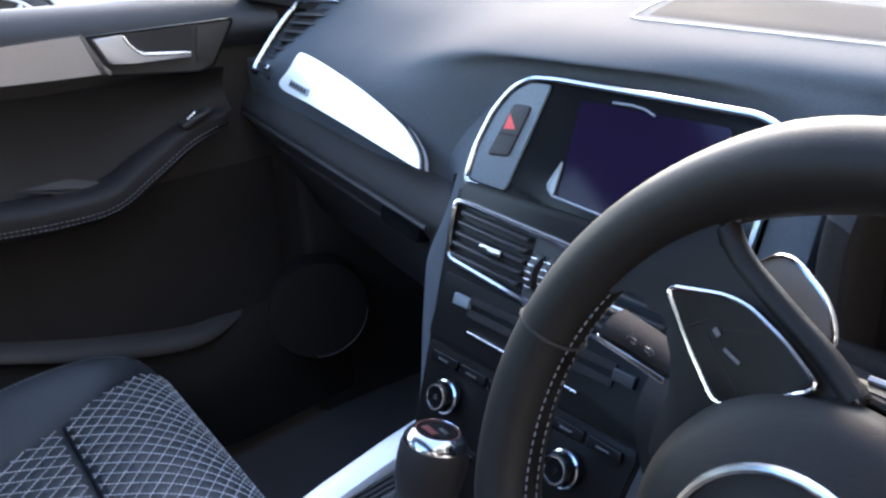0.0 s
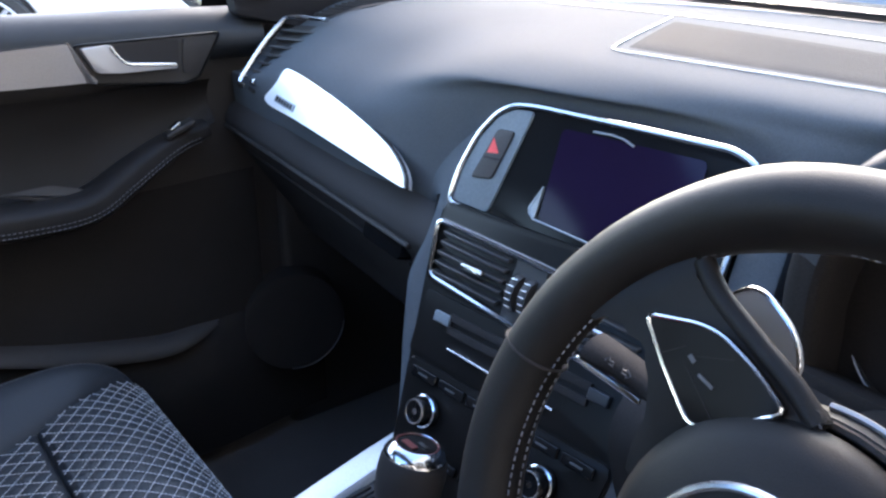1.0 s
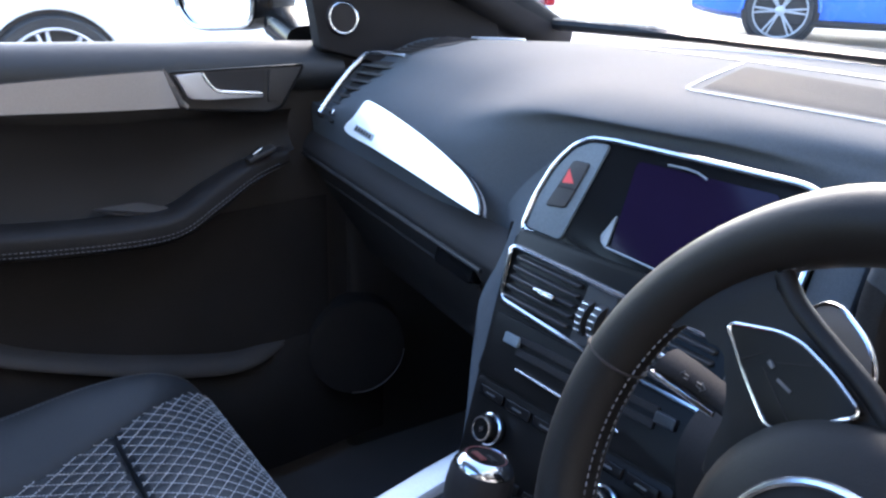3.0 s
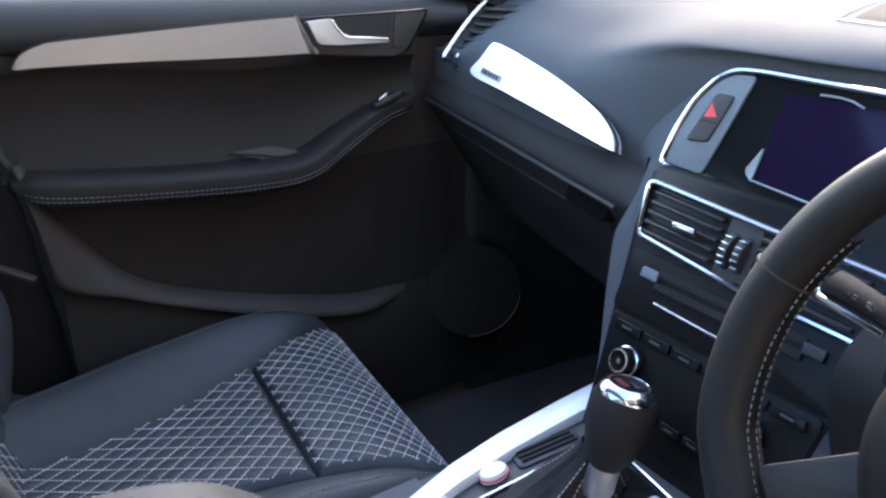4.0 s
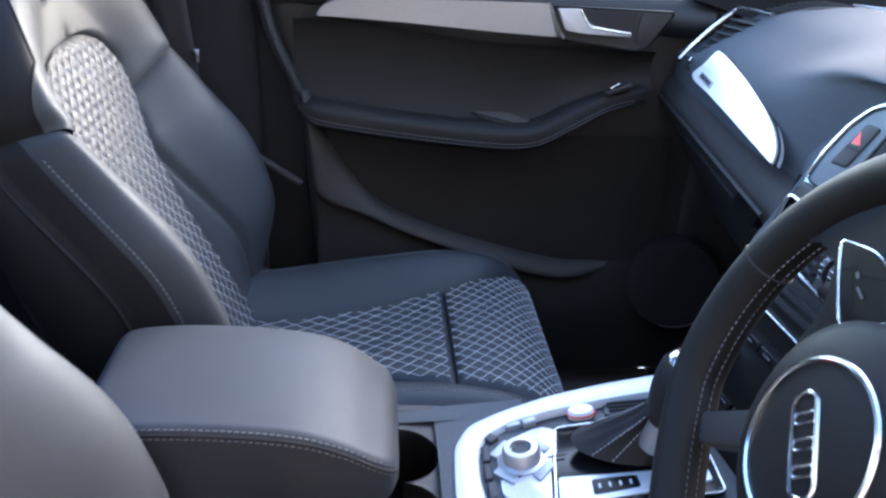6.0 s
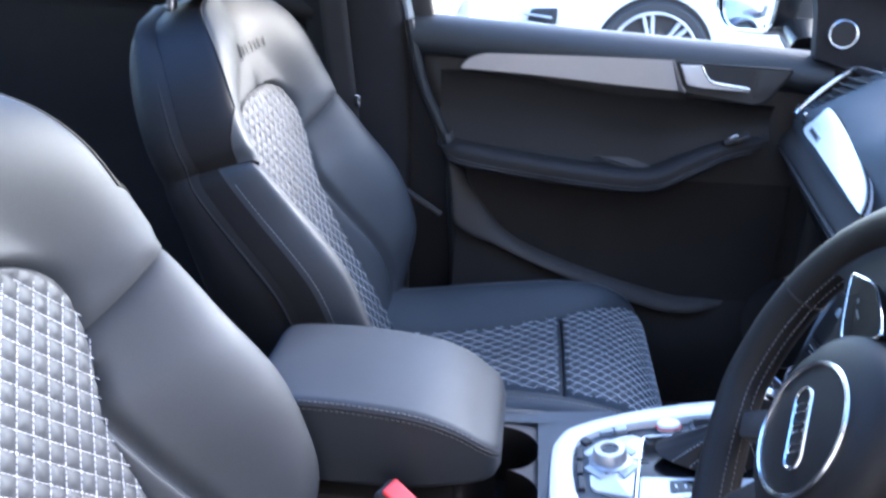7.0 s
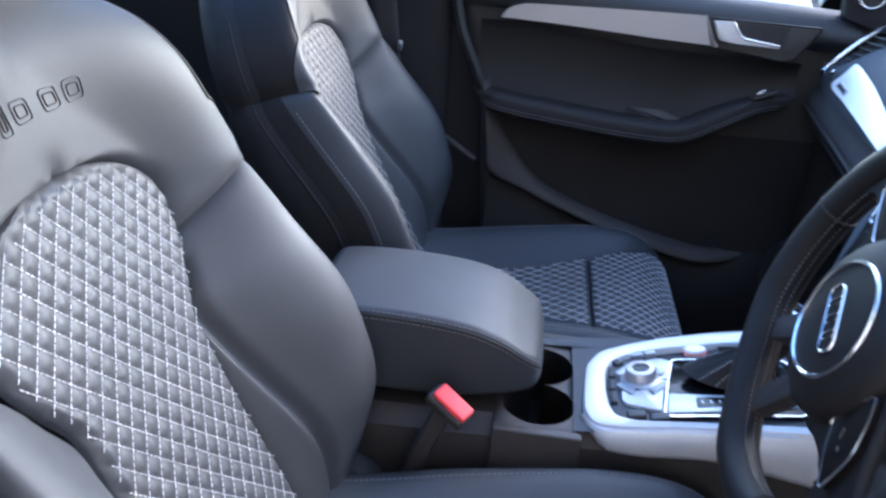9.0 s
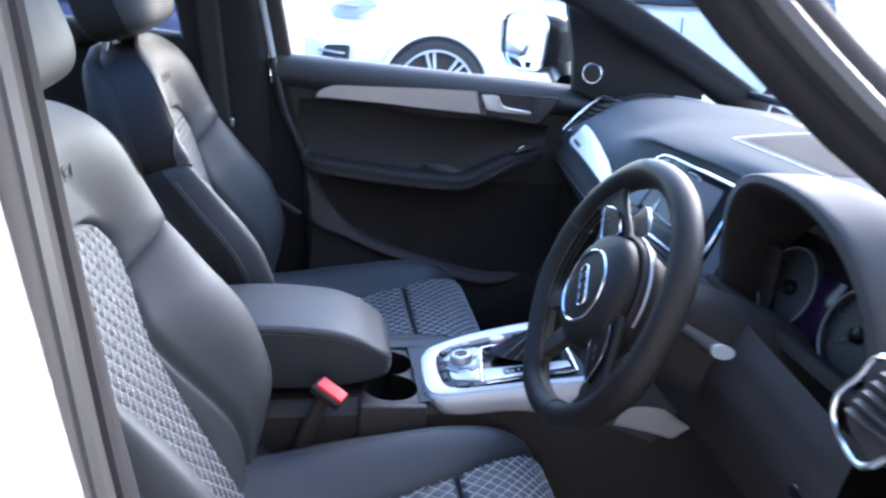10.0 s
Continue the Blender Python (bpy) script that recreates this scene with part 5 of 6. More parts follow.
for k in range(4):
    a = radians(45 + 90 * k)
    piece("menu_key", plate(corners([(0.026 * math.cos(a - 0.5), 0.026 * math.sin(a - 0.5)), (0.038 * math.cos(a - 0.4), 0.034 * math.sin(a - 0.4)), (0.038 * math.cos(a + 0.4), 0.034 * math.sin(a + 0.4)), (0.026 * math.cos(a + 0.5), 0.026 * math.sin(a + 0.5))], 0.002, 3), KF @ pose(0.016, -0.055, -0.0015), 0.004, 0.0008), GREY_BUTTON, panel)
piece("panel_gap", block(0.0012, 0.022, 0.001, 0, KF @ pose(0.040, -0.070, -0.0036)), SOFT_DARK, panel)
piece("panel_gap", block(0.0012, 0.018, 0.001, 0, KF @ pose(0.016, -0.020, -0.0036)), SOFT_DARK, panel)
for u, v, w, h, turn in ((-0.048, -0.057, 0.017, 0.016, 12), (-0.051, -0.039, 0.017, 0.015, 10), (-0.028, -0.084, 0.020, 0.012, 38), (0.000, -0.090, 0.024, 0.008, 0), (0.028, -0.091, 0.024, 0.008, 0), (0.056, -0.090, 0.024, 0.008, 0), (0.092, -0.066, 0.014, 0.022, 4), (0.098, -0.040, 0.014, 0.022, 4)):
    piece("menu_button", block(w, h, 0.010, 0.002, KF @ pose(u, v, -0.006, 0, 0, turn)), GREY_BUTTON if u < -0.03 else DECK, console)
BUTTON = KF @ pose(-0.052, 0.020, -0.004) @ Matrix.Diagonal((0.72, 1.05, 1, 1))
start = piece("start_button", lathe([(0.001, 0.004), (0.012, 0.004), (0.0135, 0.002), (0.0135, -0.01)], BUTTON, 28), WHITE_BUTTON, console, "white start button with a red ring")
piece("red_ring", loop_on(circle(0.0142, 28, 0, 0), BUTTON, 0.0009, -0.001, 6), RED, start)
tray = piece("ribbed_tray", plate(rounded(0.026, 0.070, 0.005), KF @ pose(-0.053, 0.080, -0.0065, 0, 0, -5), 0.01, 0.002), DECK, console, "dark ribbed insert")
for k in range(3):
    piece("tray_rib", block(0.0030, 0.060, 0.004, 0.001, KF @ pose(-0.060 + 0.0065 * k, 0.080, -0.006, 0, 0, -5)), SOFT_DARK, tray)
gate_o = corners([(-0.031, -0.013), (-0.029, 0.118), (-0.012, 0.130), (0.098, 0.124), (0.094, -0.034), (0.030, -0.024)], 0.008, 4)
gate = piece("selector_gate", plate(gate_o, KF @ pose(0, 0, -0.006), 0.02, 0.002), GLOSS, console, "gloss black selector gate")
piece("gate_edge", loop_on(gate_o, KF, 0.0016, -0.005, 6), CHROME, gate)
scale = piece("gate_scale", plate(corners([(0.048, -0.024), (0.088, -0.030), (0.086, 0.030), (0.080, 0.118), (0.060, 0.118), (0.054, 0.030)], 0.004, 4), KF @ pose(0, 0, -0.0035), 0.006, 0.001), SILVER, gate, "satin silver selector scale")
piece("scale_window", plate(corners([(0.058, 0.006), (0.080, 0.004), (0.077, 0.050), (0.060, 0.050)], 0.003, 3), KF @ pose(0, 0, -0.0030), 0.002), GLOSS, scale)
for k in range(4):
    piece("scale_mark", block(0.006, 0.0022, 0.0008, 0, KF @ pose(0.069, 0.012 + 0.010 * k, -0.0026)), PRINT, scale)
# soft gaiter with folds
LEVER_TOP = Vector((0.044, 0.088, 0.918))
foot = KF @ Vector((0.010, 0.060, -0.004))


def gaiter_point(u, v):
    a = 2 * math.pi * u
    w = (1 - v) ** 1.5
    rx, ry = 0.014 + 0.024 * w, 0.014 + 0.050 * w
    fold = 1 + 0.10 * math.sin(7 * a + 3 * v) * math.sin(math.pi * v) + 0.05 * math.sin(13 * a)  * math.sin(math.pi * v)
    c = foot.lerp(foot + (LEVER_TOP - foot) * 0.55, v)
    return c + Vector((rx * fold * math.cos(a), ry * fold * math.sin(a), 0))


gaiter = piece("gaiter", sheet(gaiter_point, 60, 20), LEATHER_SIDE, console, "folded black leather gaiter")
seams = []
for u in (0.08, 0.14, 0.40, 0.60, 0.86, 0.92):
    out = Vector((math.cos(2 * math.pi * u), math.sin(2 * math.pi * u), 0.5)).normalized()
    seams.append([(gaiter_point(u, 0.04 + 0.80 * k / 24) + out * 0.0006, out) for k in range(25)])
piece("stitching", dashes(seams, 0.0030, 0.0018, 0.0008, 0.0006), THREAD, gaiter, "pale stitching on the gaiter")
LF = frame_of(LEVER_TOP, (1, 0, 0), (LEVER_TOP - foot).normalized().cross(Vector((1, 0, 0))))
knob_ob = piece("selector_knob", lathe([(0.010, -0.075), (0.012, -0.068), (0.016, -0.06), (0.022, -0.050), (0.0265, -0.030), (0.0275, -0.014), (0.0266, -0.002), (0.0245, 0.003)], LF, 36), LEATHER_SIDE, console, "black leather selector knob with a chrome cap")
piece("knob_cap", lathe([(0.0250, 0.001), (0.0252, 0.003), (0.0235, 0.006), (0.020, 0.010), (0.0178, 0.0115), (0.017, 0.010)], LF, 36), CHROME, knob_ob, "chrome cap")
piece("knob_disc", lathe([(0.001, 0.0105), (0.0165, 0.0105), (0.0172, 0.0095)], LF, 36), GLOSS, knob_ob)
piece("knob_ring", loop_on(circle(0.0168, 30), LF, 0.0006, 0.0108, 6), DARK_RED, knob_ob)
piece("knob_mark", block(0.010, 0.004, 0.001, 0, LF @ pose(0.004, 0.003, 0.0112)), CHROME, knob_ob)
piece("knob_mark", block(0.014, 0.006, 0.001, 0, LF @ pose(-0.002, -0.006, 0.0110)), DARK_RED, knob_ob)
piece("knob_collar", lathe([(0.011, -0.095), (0.0135, -0.088), (0.0135, -0.066), (0.012, -0.060)], LF, 28), HANDLE, knob_ob)
# cup holder
def cup_ring(s, z, wide=1.0):
    """A ring round two joined cups."""
    ring = []
    for k in range(48):
        a = 2 * math.pi * k / 48
        c, sn = math.cos(a), math.sin(a)
        d = 0.045 * abs(c) + math.sqrt(0.043 ** 2 - (0.0425 * sn) ** 2)
        ring.append(Vector((0.029 + d * c * s * wide, -0.178 + d * sn * s * (1 + 0.35 * (wide - 1)), z)))
    return ring


def cup_plate(z, trim):
    """The edge of the plate that carries the cups."""
    ring = []
    for k in range(48):
        a = 2 * math.pi * k / 48
        c, sn = math.cos(a), math.sin(a)
        r = 1 / max(abs(c) / ((0.100 if c > 0 else 0.138) - trim), abs(sn) / (0.052 - trim))
        ring.append(Vector((0.029 + r * c, -0.178 + r * sn, z)))
    return ring


piece("cup_surround", skin([cup_plate(0.745, 0.0), cup_plate(0.762, 0.0), cup_plate(0.766, 0.003), cup_ring(1.06, 0.769), cup_ring(1.0, 0.770), cup_ring(0.985, 0.766)], caps=False), POCKET, console, "dark grey cup holder surround")
cup_bm = skin([cup_ring(1.0, 0.7695), cup_ring(0.97, 0.766), cup_ring(0.94, 0.73), cup_ring(0.90, 0.695)], caps=False)
cup_bm.verts.ensure_lookup_table()
cup_bm.faces.new([cup_bm.verts[len(cup_bm.verts) - 48 + i] for i in range(48)])
piece("cup_holder", cup_bm, PAD, console, "black double cup holder")
piece("console_top", sheet(lambda u, v: Vector((-0.103 + 0.221 * u, -0.136 + 0.10 * v, 0.769 + 0.012 * v + 0.006 * math.sin(math.pi * u))), 10, 6), DASH, console, "dark grey console top")
piece("console_top", sheet(lambda u, v: Vector((-0.109 + 0.040 * u, -0.230 + 0.40 * v, 0.767 + 0.028 * v - 0.010 * (1 - u) ** 2)), 6, 12), DASH, console, "dark grey console top")
for x in (-0.102, 0.126):
    piece("cup_holder_side", block(0.014, 0.104, 0.12, 0.003, pose(x, -0.178, 0.708)), PLASTIC, console)
# armrest: padded lid with stitched edge
AXC = 0.006


def armrest_ring(y, w, zt, zb):
    c = []
    for x, z in rounded(2 * w, zt - zb, 0.009, 6):
        bulge = 0.006 * (1 - (x / w) ** 2) if z > 0 else 0
        c.append(Vector((AXC + x, y, (zt + zb) / 2 + z + bulge)))
    return c


arm_rows = [(-0.470, 0.060, 0.848, 0.815), (-0.462, 0.082, 0.868, 0.788), (-0.44, 0.090, 0.877, 0.775), (-0.36, 0.092, 0.881, 0.775), (-0.28, 0.092, 0.876, 0.778), (-0.235, 0.091, 0.864, 0.786), (-0.205, 0.087, 0.847, 0.792), (-0.188, 0.080, 0.836, 0.797), (-0.180, 0.062, 0.824, 0.802)]
fine_rows = spline([Vector(r[:3]) for r in arm_rows], 40)
fine_low = spline([Vector((r[3], 0, 0)) for r in arm_rows], 40)
lid = piece("armrest_lid", skin([armrest_ring(a.x, a.y, a.z, b.x) for a, b in zip(fine_rows, fine_low)]), LEATHER, console, "padded black leather armrest")
for sg in (-1, 1):
    for drop, kind in ((0.0065, "seam"), (0.0105, "thread"), (0.0025, "thread")):
        push = {0.0065: 0.0003, 0.0105: 0.0006, 0.0025: -0.0022}[drop]
        line = [(Vector((AXC + sg * (a.y + push), a.x, a.z - drop)), Vector((sg, 0, 0.3)).normalized()) for a in fine_rows[2:-2]]
        if kind == "seam":
            piece("armrest_seam", tube([p for p, n in line], 0.0014, 6), SOFT_DARK, lid)
        else:
            piece("stitching", dashes([line], 0.004, 0.002, 0.0010, 0.0007), DARK_THREAD, lid)
piece("hinge", block(0.11, 0.03, 0.06, 0.01, pose(AXC, -0.478, 0.79)), PLASTIC, console)

# ---- belt buckle ----
buckle = thing("belt_buckle", "black seat belt buckle with a red release button", "buckle", at=(0.135, -0.28, 0.66))
BF = frame_of((0.146, -0.276, 0.803), (0.40, 0.80, -0.42), (-0.85, 0.45, 0.25))
piece("buckle_body", block(0.052, 0.026, 0.016, 0.005, BF @ pose(-0.002, -0.002, -0.010)), PLASTIC, buckle)
piece("release_button", block(0.046, 0.022, 0.008, 0.003, BF), RED, buckle, "red release button")
piece("buckle_stalk", tube(spline([(0.134, -0.287, 0.785), (0.130, -0.31, 0.72), (0.125, -0.33, 0.64), (0.12, -0.34, 0.56)], 12), 0.012, 8), SOFT_DARK, buckle)

# ---- seat belt on the passenger's pillar ----
belt = thing("seat_belt", "black seat belt hanging along the door pillar", "seat belt", at=(-0.66, -0.50, 0.5))


def belt_point(u, v):
    c = spline_at([(-0.655, -0.56, 1.40), (-0.66, -0.53, 1.15), (-0.668, -0.50, 0.90), (-0.675, -0.47, 0.56)], v)
    return c + Vector((0.004 * math.sin(3 * v), 0.024 * (2 * u - 1), 0))


strap = piece("strap", sheet(belt_point, 4, 24), SOFT_DARK, belt)
mod = strap.modifiers.new("thick", "SOLIDIFY")
mod.thickness = 0.002
piece("belt_tongue", block(0.005, 0.010, 0.022, 0.002, pose(-0.654, -0.490, 1.035, 0, 0, 0)), CHROME, belt, "small bright belt tongue")


# ---- passenger's door ----
door = thing("door_1", "closed dark passenger door with armrest, silver trim and window", "car door", kind="structure", at=(-0.74, -0.05, 0.45))
DX = -0.715


def door_base(u, v):
    z = 0.46 + 0.70 * v
    rear = along([0.46, 0.70, 0.83, 0.93, 1.0, 1.07, 1.18], [-0.290, -0.300, -0.313, -0.322, -0.348, -0.380, -0.410], z)
    y = rear + (0.555 - rear) * u
    bow = 0.018 * math.sin(math.pi * min(max((z - 0.55) / 0.6, 0), 1))
    return Vector((DX - 0.006 + bow * 0.1, y, z))


base = piece("door_panel", sheet(door_base, 30, 20), PLASTIC, door, "black moulded door panel")
mod = base.modifiers.new("thick", "SOLIDIFY")
mod.thickness, mod.offset = 0.04, 1.0


def sill_point(u, v):
    """The padded top of the door below the window."""
    y = -0.40 + 0.74 * u
    z = 1.190 - 0.024 * u
    front = step(0.84, 1.0, u)
    pts = [(-0.752, y, z - 0.02), (-0.745, y, z - 0.003), (-0.728, y, z + 0.001), (-0.708, y, z - 0.008), (-0.692 + 0.006 * front, y, z - 0.028), (-0.690 + 0.008 * front, y, z - 0.048), (-0.700, y, z - 0.064), (-0.712, y, z - 0.072)]
    return spline_at(pts, v)


piece("door_top", sheet(sill_point, 40, 30), LEATHER, door, "padded blue-black door top")
rear_edge = [(-0.700, -0.408, 1.18), (-0.698, -0.378, 1.069), (-0.699, -0.346, 1.0), (-0.700, -0.320, 0.93), (-0.702, -0.311, 0.83), (-0.704, -0.298, 0.70), (-0.705, -0.290, 0.50)]
piece("door_edge", tube(spline(rear_edge, 20), 0.010, 8), RUBBER, door, "black rubber door edge")
piece("window_frame", bar((-0.735, -0.385, 1.17), (-0.655, -0.455, 1.50), 0.05, 0.035, (1, 0, 0.2)), PLASTIC, door, "black window frame post")
piece("frame_seal", tube([(-0.715, -0.405, 1.17), (-0.640, -0.475, 1.50)], 0.008, 8), SILVER, door)

# silver blade trim
TFR = frame_of((-0.686, -0.31, 1.098), (0, 1, 0.0), (-0.10, 0, 1))
tb = [(0.003, 0.005), (0.016, 0.022), (0.040, 0.0315), (0.060, 0.0340), (0.140, 0.0370), (0.240, 0.0405), (0.340, 0.0430), (0.371, 0.0430), (0.376, 0.040), (0.396, -0.004), (0.393, -0.0075), (0.29, -0.005), (0.13, 0.002), (0.03, 0.0045)]
tb = [(p.x, p.y) for p in spline([Vector((*p, 0)) for p in tb], 70, True)]
trim_m = TFR @ pose(0, 0, 0.010)
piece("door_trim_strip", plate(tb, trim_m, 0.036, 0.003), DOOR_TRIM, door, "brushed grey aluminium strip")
line = [(p[0], p[1]) for p in tb]
piece("trim_shadow_gap", loop_on(line, trim_m, 0.002, -0.004, 6), SOFT_DARK, door)

# handle in its recess
HFR = frame_of((-0.684, 0.150, 1.100), (0.06, 1, 0.0), (-0.10, 0, 1))
rec = corners([(-0.080, 0.038), (0.118, 0.040), (0.112, 0.029), (0.080, -0.019), (0.060, -0.025), (-0.060, -0.014), (-0.070, -0.006)], 0.006, 4)
hs = piece("handle_bezel", plate(rec, HFR @ pose(0, 0, 0.004), 0.02, 0.002), PLASTIC, door, "black handle surround")
piece("bezel_line", loop_on(rec, HFR, 0.0018, 0.004, 6), GLOSS, hs)
rec2 = corners([(-0.030, 0.035), (0.058, 0.036), (0.054, 0.003), (-0.018, 0.008)], 0.004, 4)
piece("handle_recess", plate(rec2, HFR @ pose(0, 0, 0.0052), 0.012), SOFT_DARK, hs)
lev = corners([(-0.074, 0.034), (-0.036, 0.036), (-0.028, 0.023), (-0.016, 0.0110), (0.049, 0.0045), (0.049, -0.0030), (-0.028, -0.0015), (-0.058, 0.0015)], 0.004, 4)
piece("door_handle", plate(lev, HFR @ pose(0, 0, 0.016), 0.012, 0.0016, 2), HANDLE, hs, "dull satin door handle with a bright lip")
piece("handle_lip", tube(spline([HFR @ Vector((x, y, 0.0155)) for x, y in ((-0.036, 0.034), (-0.029, 0.022), (-0.017, 0.0098), (0.0, 0.0068), (0.047, 0.0028))], 24), 0.0022, 8), CHROME, hs, "bright lower lip of the handle")
piece("lock_plate", plate(corners([(0.064, 0.036), (0.111, 0.037), (0.082, -0.012), (0.058, -0.011)], 0.004), HFR @ pose(0, 0, 0.0075), 0.006, 0.002), PLASTIC, hs)


# padded middle of the door
def mid_point(u, v):
    y = -0.345 + 0.60 * u
    top = 1.072 + 0.022 * (1 - step(0.1, 0.6, u))
    low = along([-0.345, -0.10, 0.04, 0.12, 0.255], [0.955, 0.940, 0.930, 0.965, 1.010], y)
    z = top + (low - top) * v
    return Vector((DX + 0.018 - 0.020 * math.sin(math.pi * v) ** 0.7 + 0.004 * v, y, z))


piece("door_insert", sheet(mid_point, 40, 20), LEATHER_SIDE, door, "dark padded door insert")

# armrest: a rolled ledge that rises to the window switch
arm_path = spline([(-0.685, -0.335, 0.957), (-0.660, -0.29, 0.946), (-0.652, -0.15, 0.933), (-0.650, -0.02, 0.925), (-0.652, 0.055, 0.929), (-0.658, 0.115, 0.957), (-0.662, 0.18, 0.990), (-0.672, 0.238, 1.003)], 48)
rings = []
for i, p in enumerate(arm_path):
    t = (arm_path[min(i + 1, 47)] - arm_path[max(i - 1, 0)]).normalized()
    out = Vector((1, 0, 0))
    up = t.cross(out) * -1 if t.cross(out).z < 0 else t.cross(out)
    f = i / 47
    w = 0.058 - 0.026 * step(0.55, 1.0, f)
    h = 0.030 * (1 - 0.4 * step(0.7, 1.0, f)) * (0.4 + 0.6 * step(0.0, 0.08, f))
    rings.append([p + out * (x * w - 0.020) + up * (y * h) for x, y in rounded(1.2, 1.4, 0.42, 6)])
arm_ob = piece("door_armrest", skin(rings), LEATHER_SIDE, door, "black leather door armrest with double stitching")
for dz in (-0.004, -0.010):
    st = []
    for i, p in enumerate(arm_path[3:46]):
        f = (i + 3) / 47
        w = 0.058 - 0.026 * step(0.55, 1.0, f)
        st.append((p + Vector((w * 0.6 - 0.0195, 0, dz)), Vector((1, 0, 0))))
    piece("stitching", dashes([st], 0.0045, 0.0022, 0.0012, 0.0008), DARK_THREAD, arm_ob)
SWF = frame_of((-0.667, 0.190, 1.0145), (0.05, 1, 0.42), (-1, 0.05, 0))
sw_ob = piece("window_switch", block(0.046, 0.022, 0.008, 0.003, SWF), PLASTIC, arm_ob)
piece("switch_rocker", block(0.018, 0.012, 0.006, 0.002, SWF @ pose(-0.004, 0, 0.006, 0, -10, 0)), CHROME, sw_ob)
# grab ledge behind the armrest; its lighter plastic carries the highlight
grab = corners([(-0.055, 0.008), (0.011, 0.010), (0.057, -0.005), (0.086, -0.022), (0.038, -0.024), (-0.01, -0.006)], 0.008, 4)
piece("pull_cup", plate(grab, frame_of((-0.678, 0.0, 0.953), (0, 1, 0), (-0.35, 0, 1)), 0.01, 0.003), POCKET, door, "moulded pull cup, painted lighter for its highlight")


# lower door: dark sheet for the recess's shade, with a raised curved pocket
def lip_z(y):
    return along([-0.36, -0.300, -0.240, -0.200, -0.158, -0.066, 0.03, 0.13, 0.22, 0.30], [0.97, 0.888, 0.826, 0.795, 0.769, 0.736, 0.703, 0.678, 0.682, 0.70], y)


BAND_IN = [(-0.318, 0.985), (-0.310, 0.945), (-0.283, 0.888), (-0.248, 0.837), (-0.202, 0.790), (-0.132, 0.755), (-0.010, 0.716), (0.123, 0.686), (0.186, 0.684), (0.232, 0.682)]
BAND_OUT = [(-0.332, 0.980), (-0.321, 0.930), (-0.313, 0.860), (-0.301, 0.798), (-0.222, 0.768), (-0.150, 0.738), (-0.010, 0.690), (0.110, 0.660), (0.190, 0.664), (0.240, 0.680)]
band_in = spline([Vector((0, *p)) for p in BAND_IN], 80)
band_out = spline([Vector((0, *p)) for p in BAND_OUT], 80)


def band_point(u, v):
    """The moulded band that comes down the door's rear edge and runs forward as the pocket's lip."""
    k = u * 79
    i = min(int(k), 78)
    a, b = band_in[i].lerp(band_in[i + 1], k - i), band_out[i].lerp(band_out[i + 1], k - i)
    p = a.lerp(b, min(max((v - 0.08) / 0.80, 0.0), 1.0))
    deep = along([0, 0.08, 0.30, 0.75, 0.88, 1.0], [-0.006, 0.010, 0.026, 0.034, 0.026, 0.004], v) * (1 - 0.8 * step(0.82, 1.0, u))
    return Vector((DX + 0.006 + deep, p.y, p.z))


def pocket_point(u, v):
    y = -0.300 + 0.72 * u
    top = along([p[0] for p in BAND_OUT[3:]], [p[1] for p in BAND_OUT[3:]], y) + 0.006
    x = DX + 0.010 + along([0, 0.10, 0.4, 1.0], [0.002, 0.016, 0.030, 0.024], v) * (1 - step(0.66, 1.0, u))
    return Vector((x, y, top + (0.46 - top) * v))


# A near-black sheet darkens the recess in place of real depth.
def recess_point(u, v):
    y = -0.285 + 0.60 * u
    top, low = 0.905 + 0.02 * u, lip_z(y) - 0.01
    return Vector((DX + 0.007 - 0.006 * math.sin(math.pi * v) * math.sin(math.pi * u), y, top + (low - top) * v))


piece("recess_shade", sheet(recess_point, 30, 12), MATTE, door, "dark sheet for the shade in the recess behind the map pocket")
pocket = piece("map_pocket", sheet(pocket_point, 60, 24), MATTE, door, "black map pocket")
# The lip's light from above is put into its paler plastic.
piece("lit_pocket_lip", sheet(band_point, 120, 14), POCKET, door, "moulded lip of the map pocket, painted lighter as lit")
SPK = frame_of((-0.668, 0.350, 0.655), (0.25, 1, 0), (-0.1, 0, 1))
spk = piece("door_speaker", lathe([(0.001, 0.002), (0.070, 0.002), (0.080, 0.0015), (0.084, 0.0), (0.090, -0.05)], SPK, 40), MATTE, door, "round black speaker grille with a silver ring")
piece("speaker_ring", tube([SPK @ Vector((0.082 * math.cos(a), 0.082 * math.sin(a), 0.0025)) for a in (radians(-100 + 4 * k) for k in range(24))], 0.0014, 6), DIM_PRINT, spk)

# corner panel with the small tweeter
corner_pts = [(0.300, 1.160), (0.292, 1.24), (0.262, 1.37), (0.18, 1.46), (0.34, 1.41), (0.62, 1.19), (0.62, 1.14), (0.40, 1.135)]
CM = frame_of((-0.690, 0.30, 1.20), (0.07, 1, 0), (-0.16, 0, 1))
cm_o = [(y - 0.30, z - 1.20) for y, z in corner_pts][::-1]
corner = piece("corner_panel", plate(corners(cm_o, 0.008, 3), CM, 0.03, 0.003), PILLAR, door, "dark triangular mirror corner panel")
tw = piece("tweeter", lathe([(0.001, 0.006), (0.020, 0.006), (0.024, 0.004), (0.026, 0.0)], CM @ pose(0.038, 0.004, 0.0), 32), SOFT_DARK, corner, "small round tweeter with a chrome ring")
piece("tweeter_ring", loop_on(circle(0.0225, 32), CM @ pose(0.038, 0.004, 0), 0.0022, 0.006, 8), CHROME, tw)
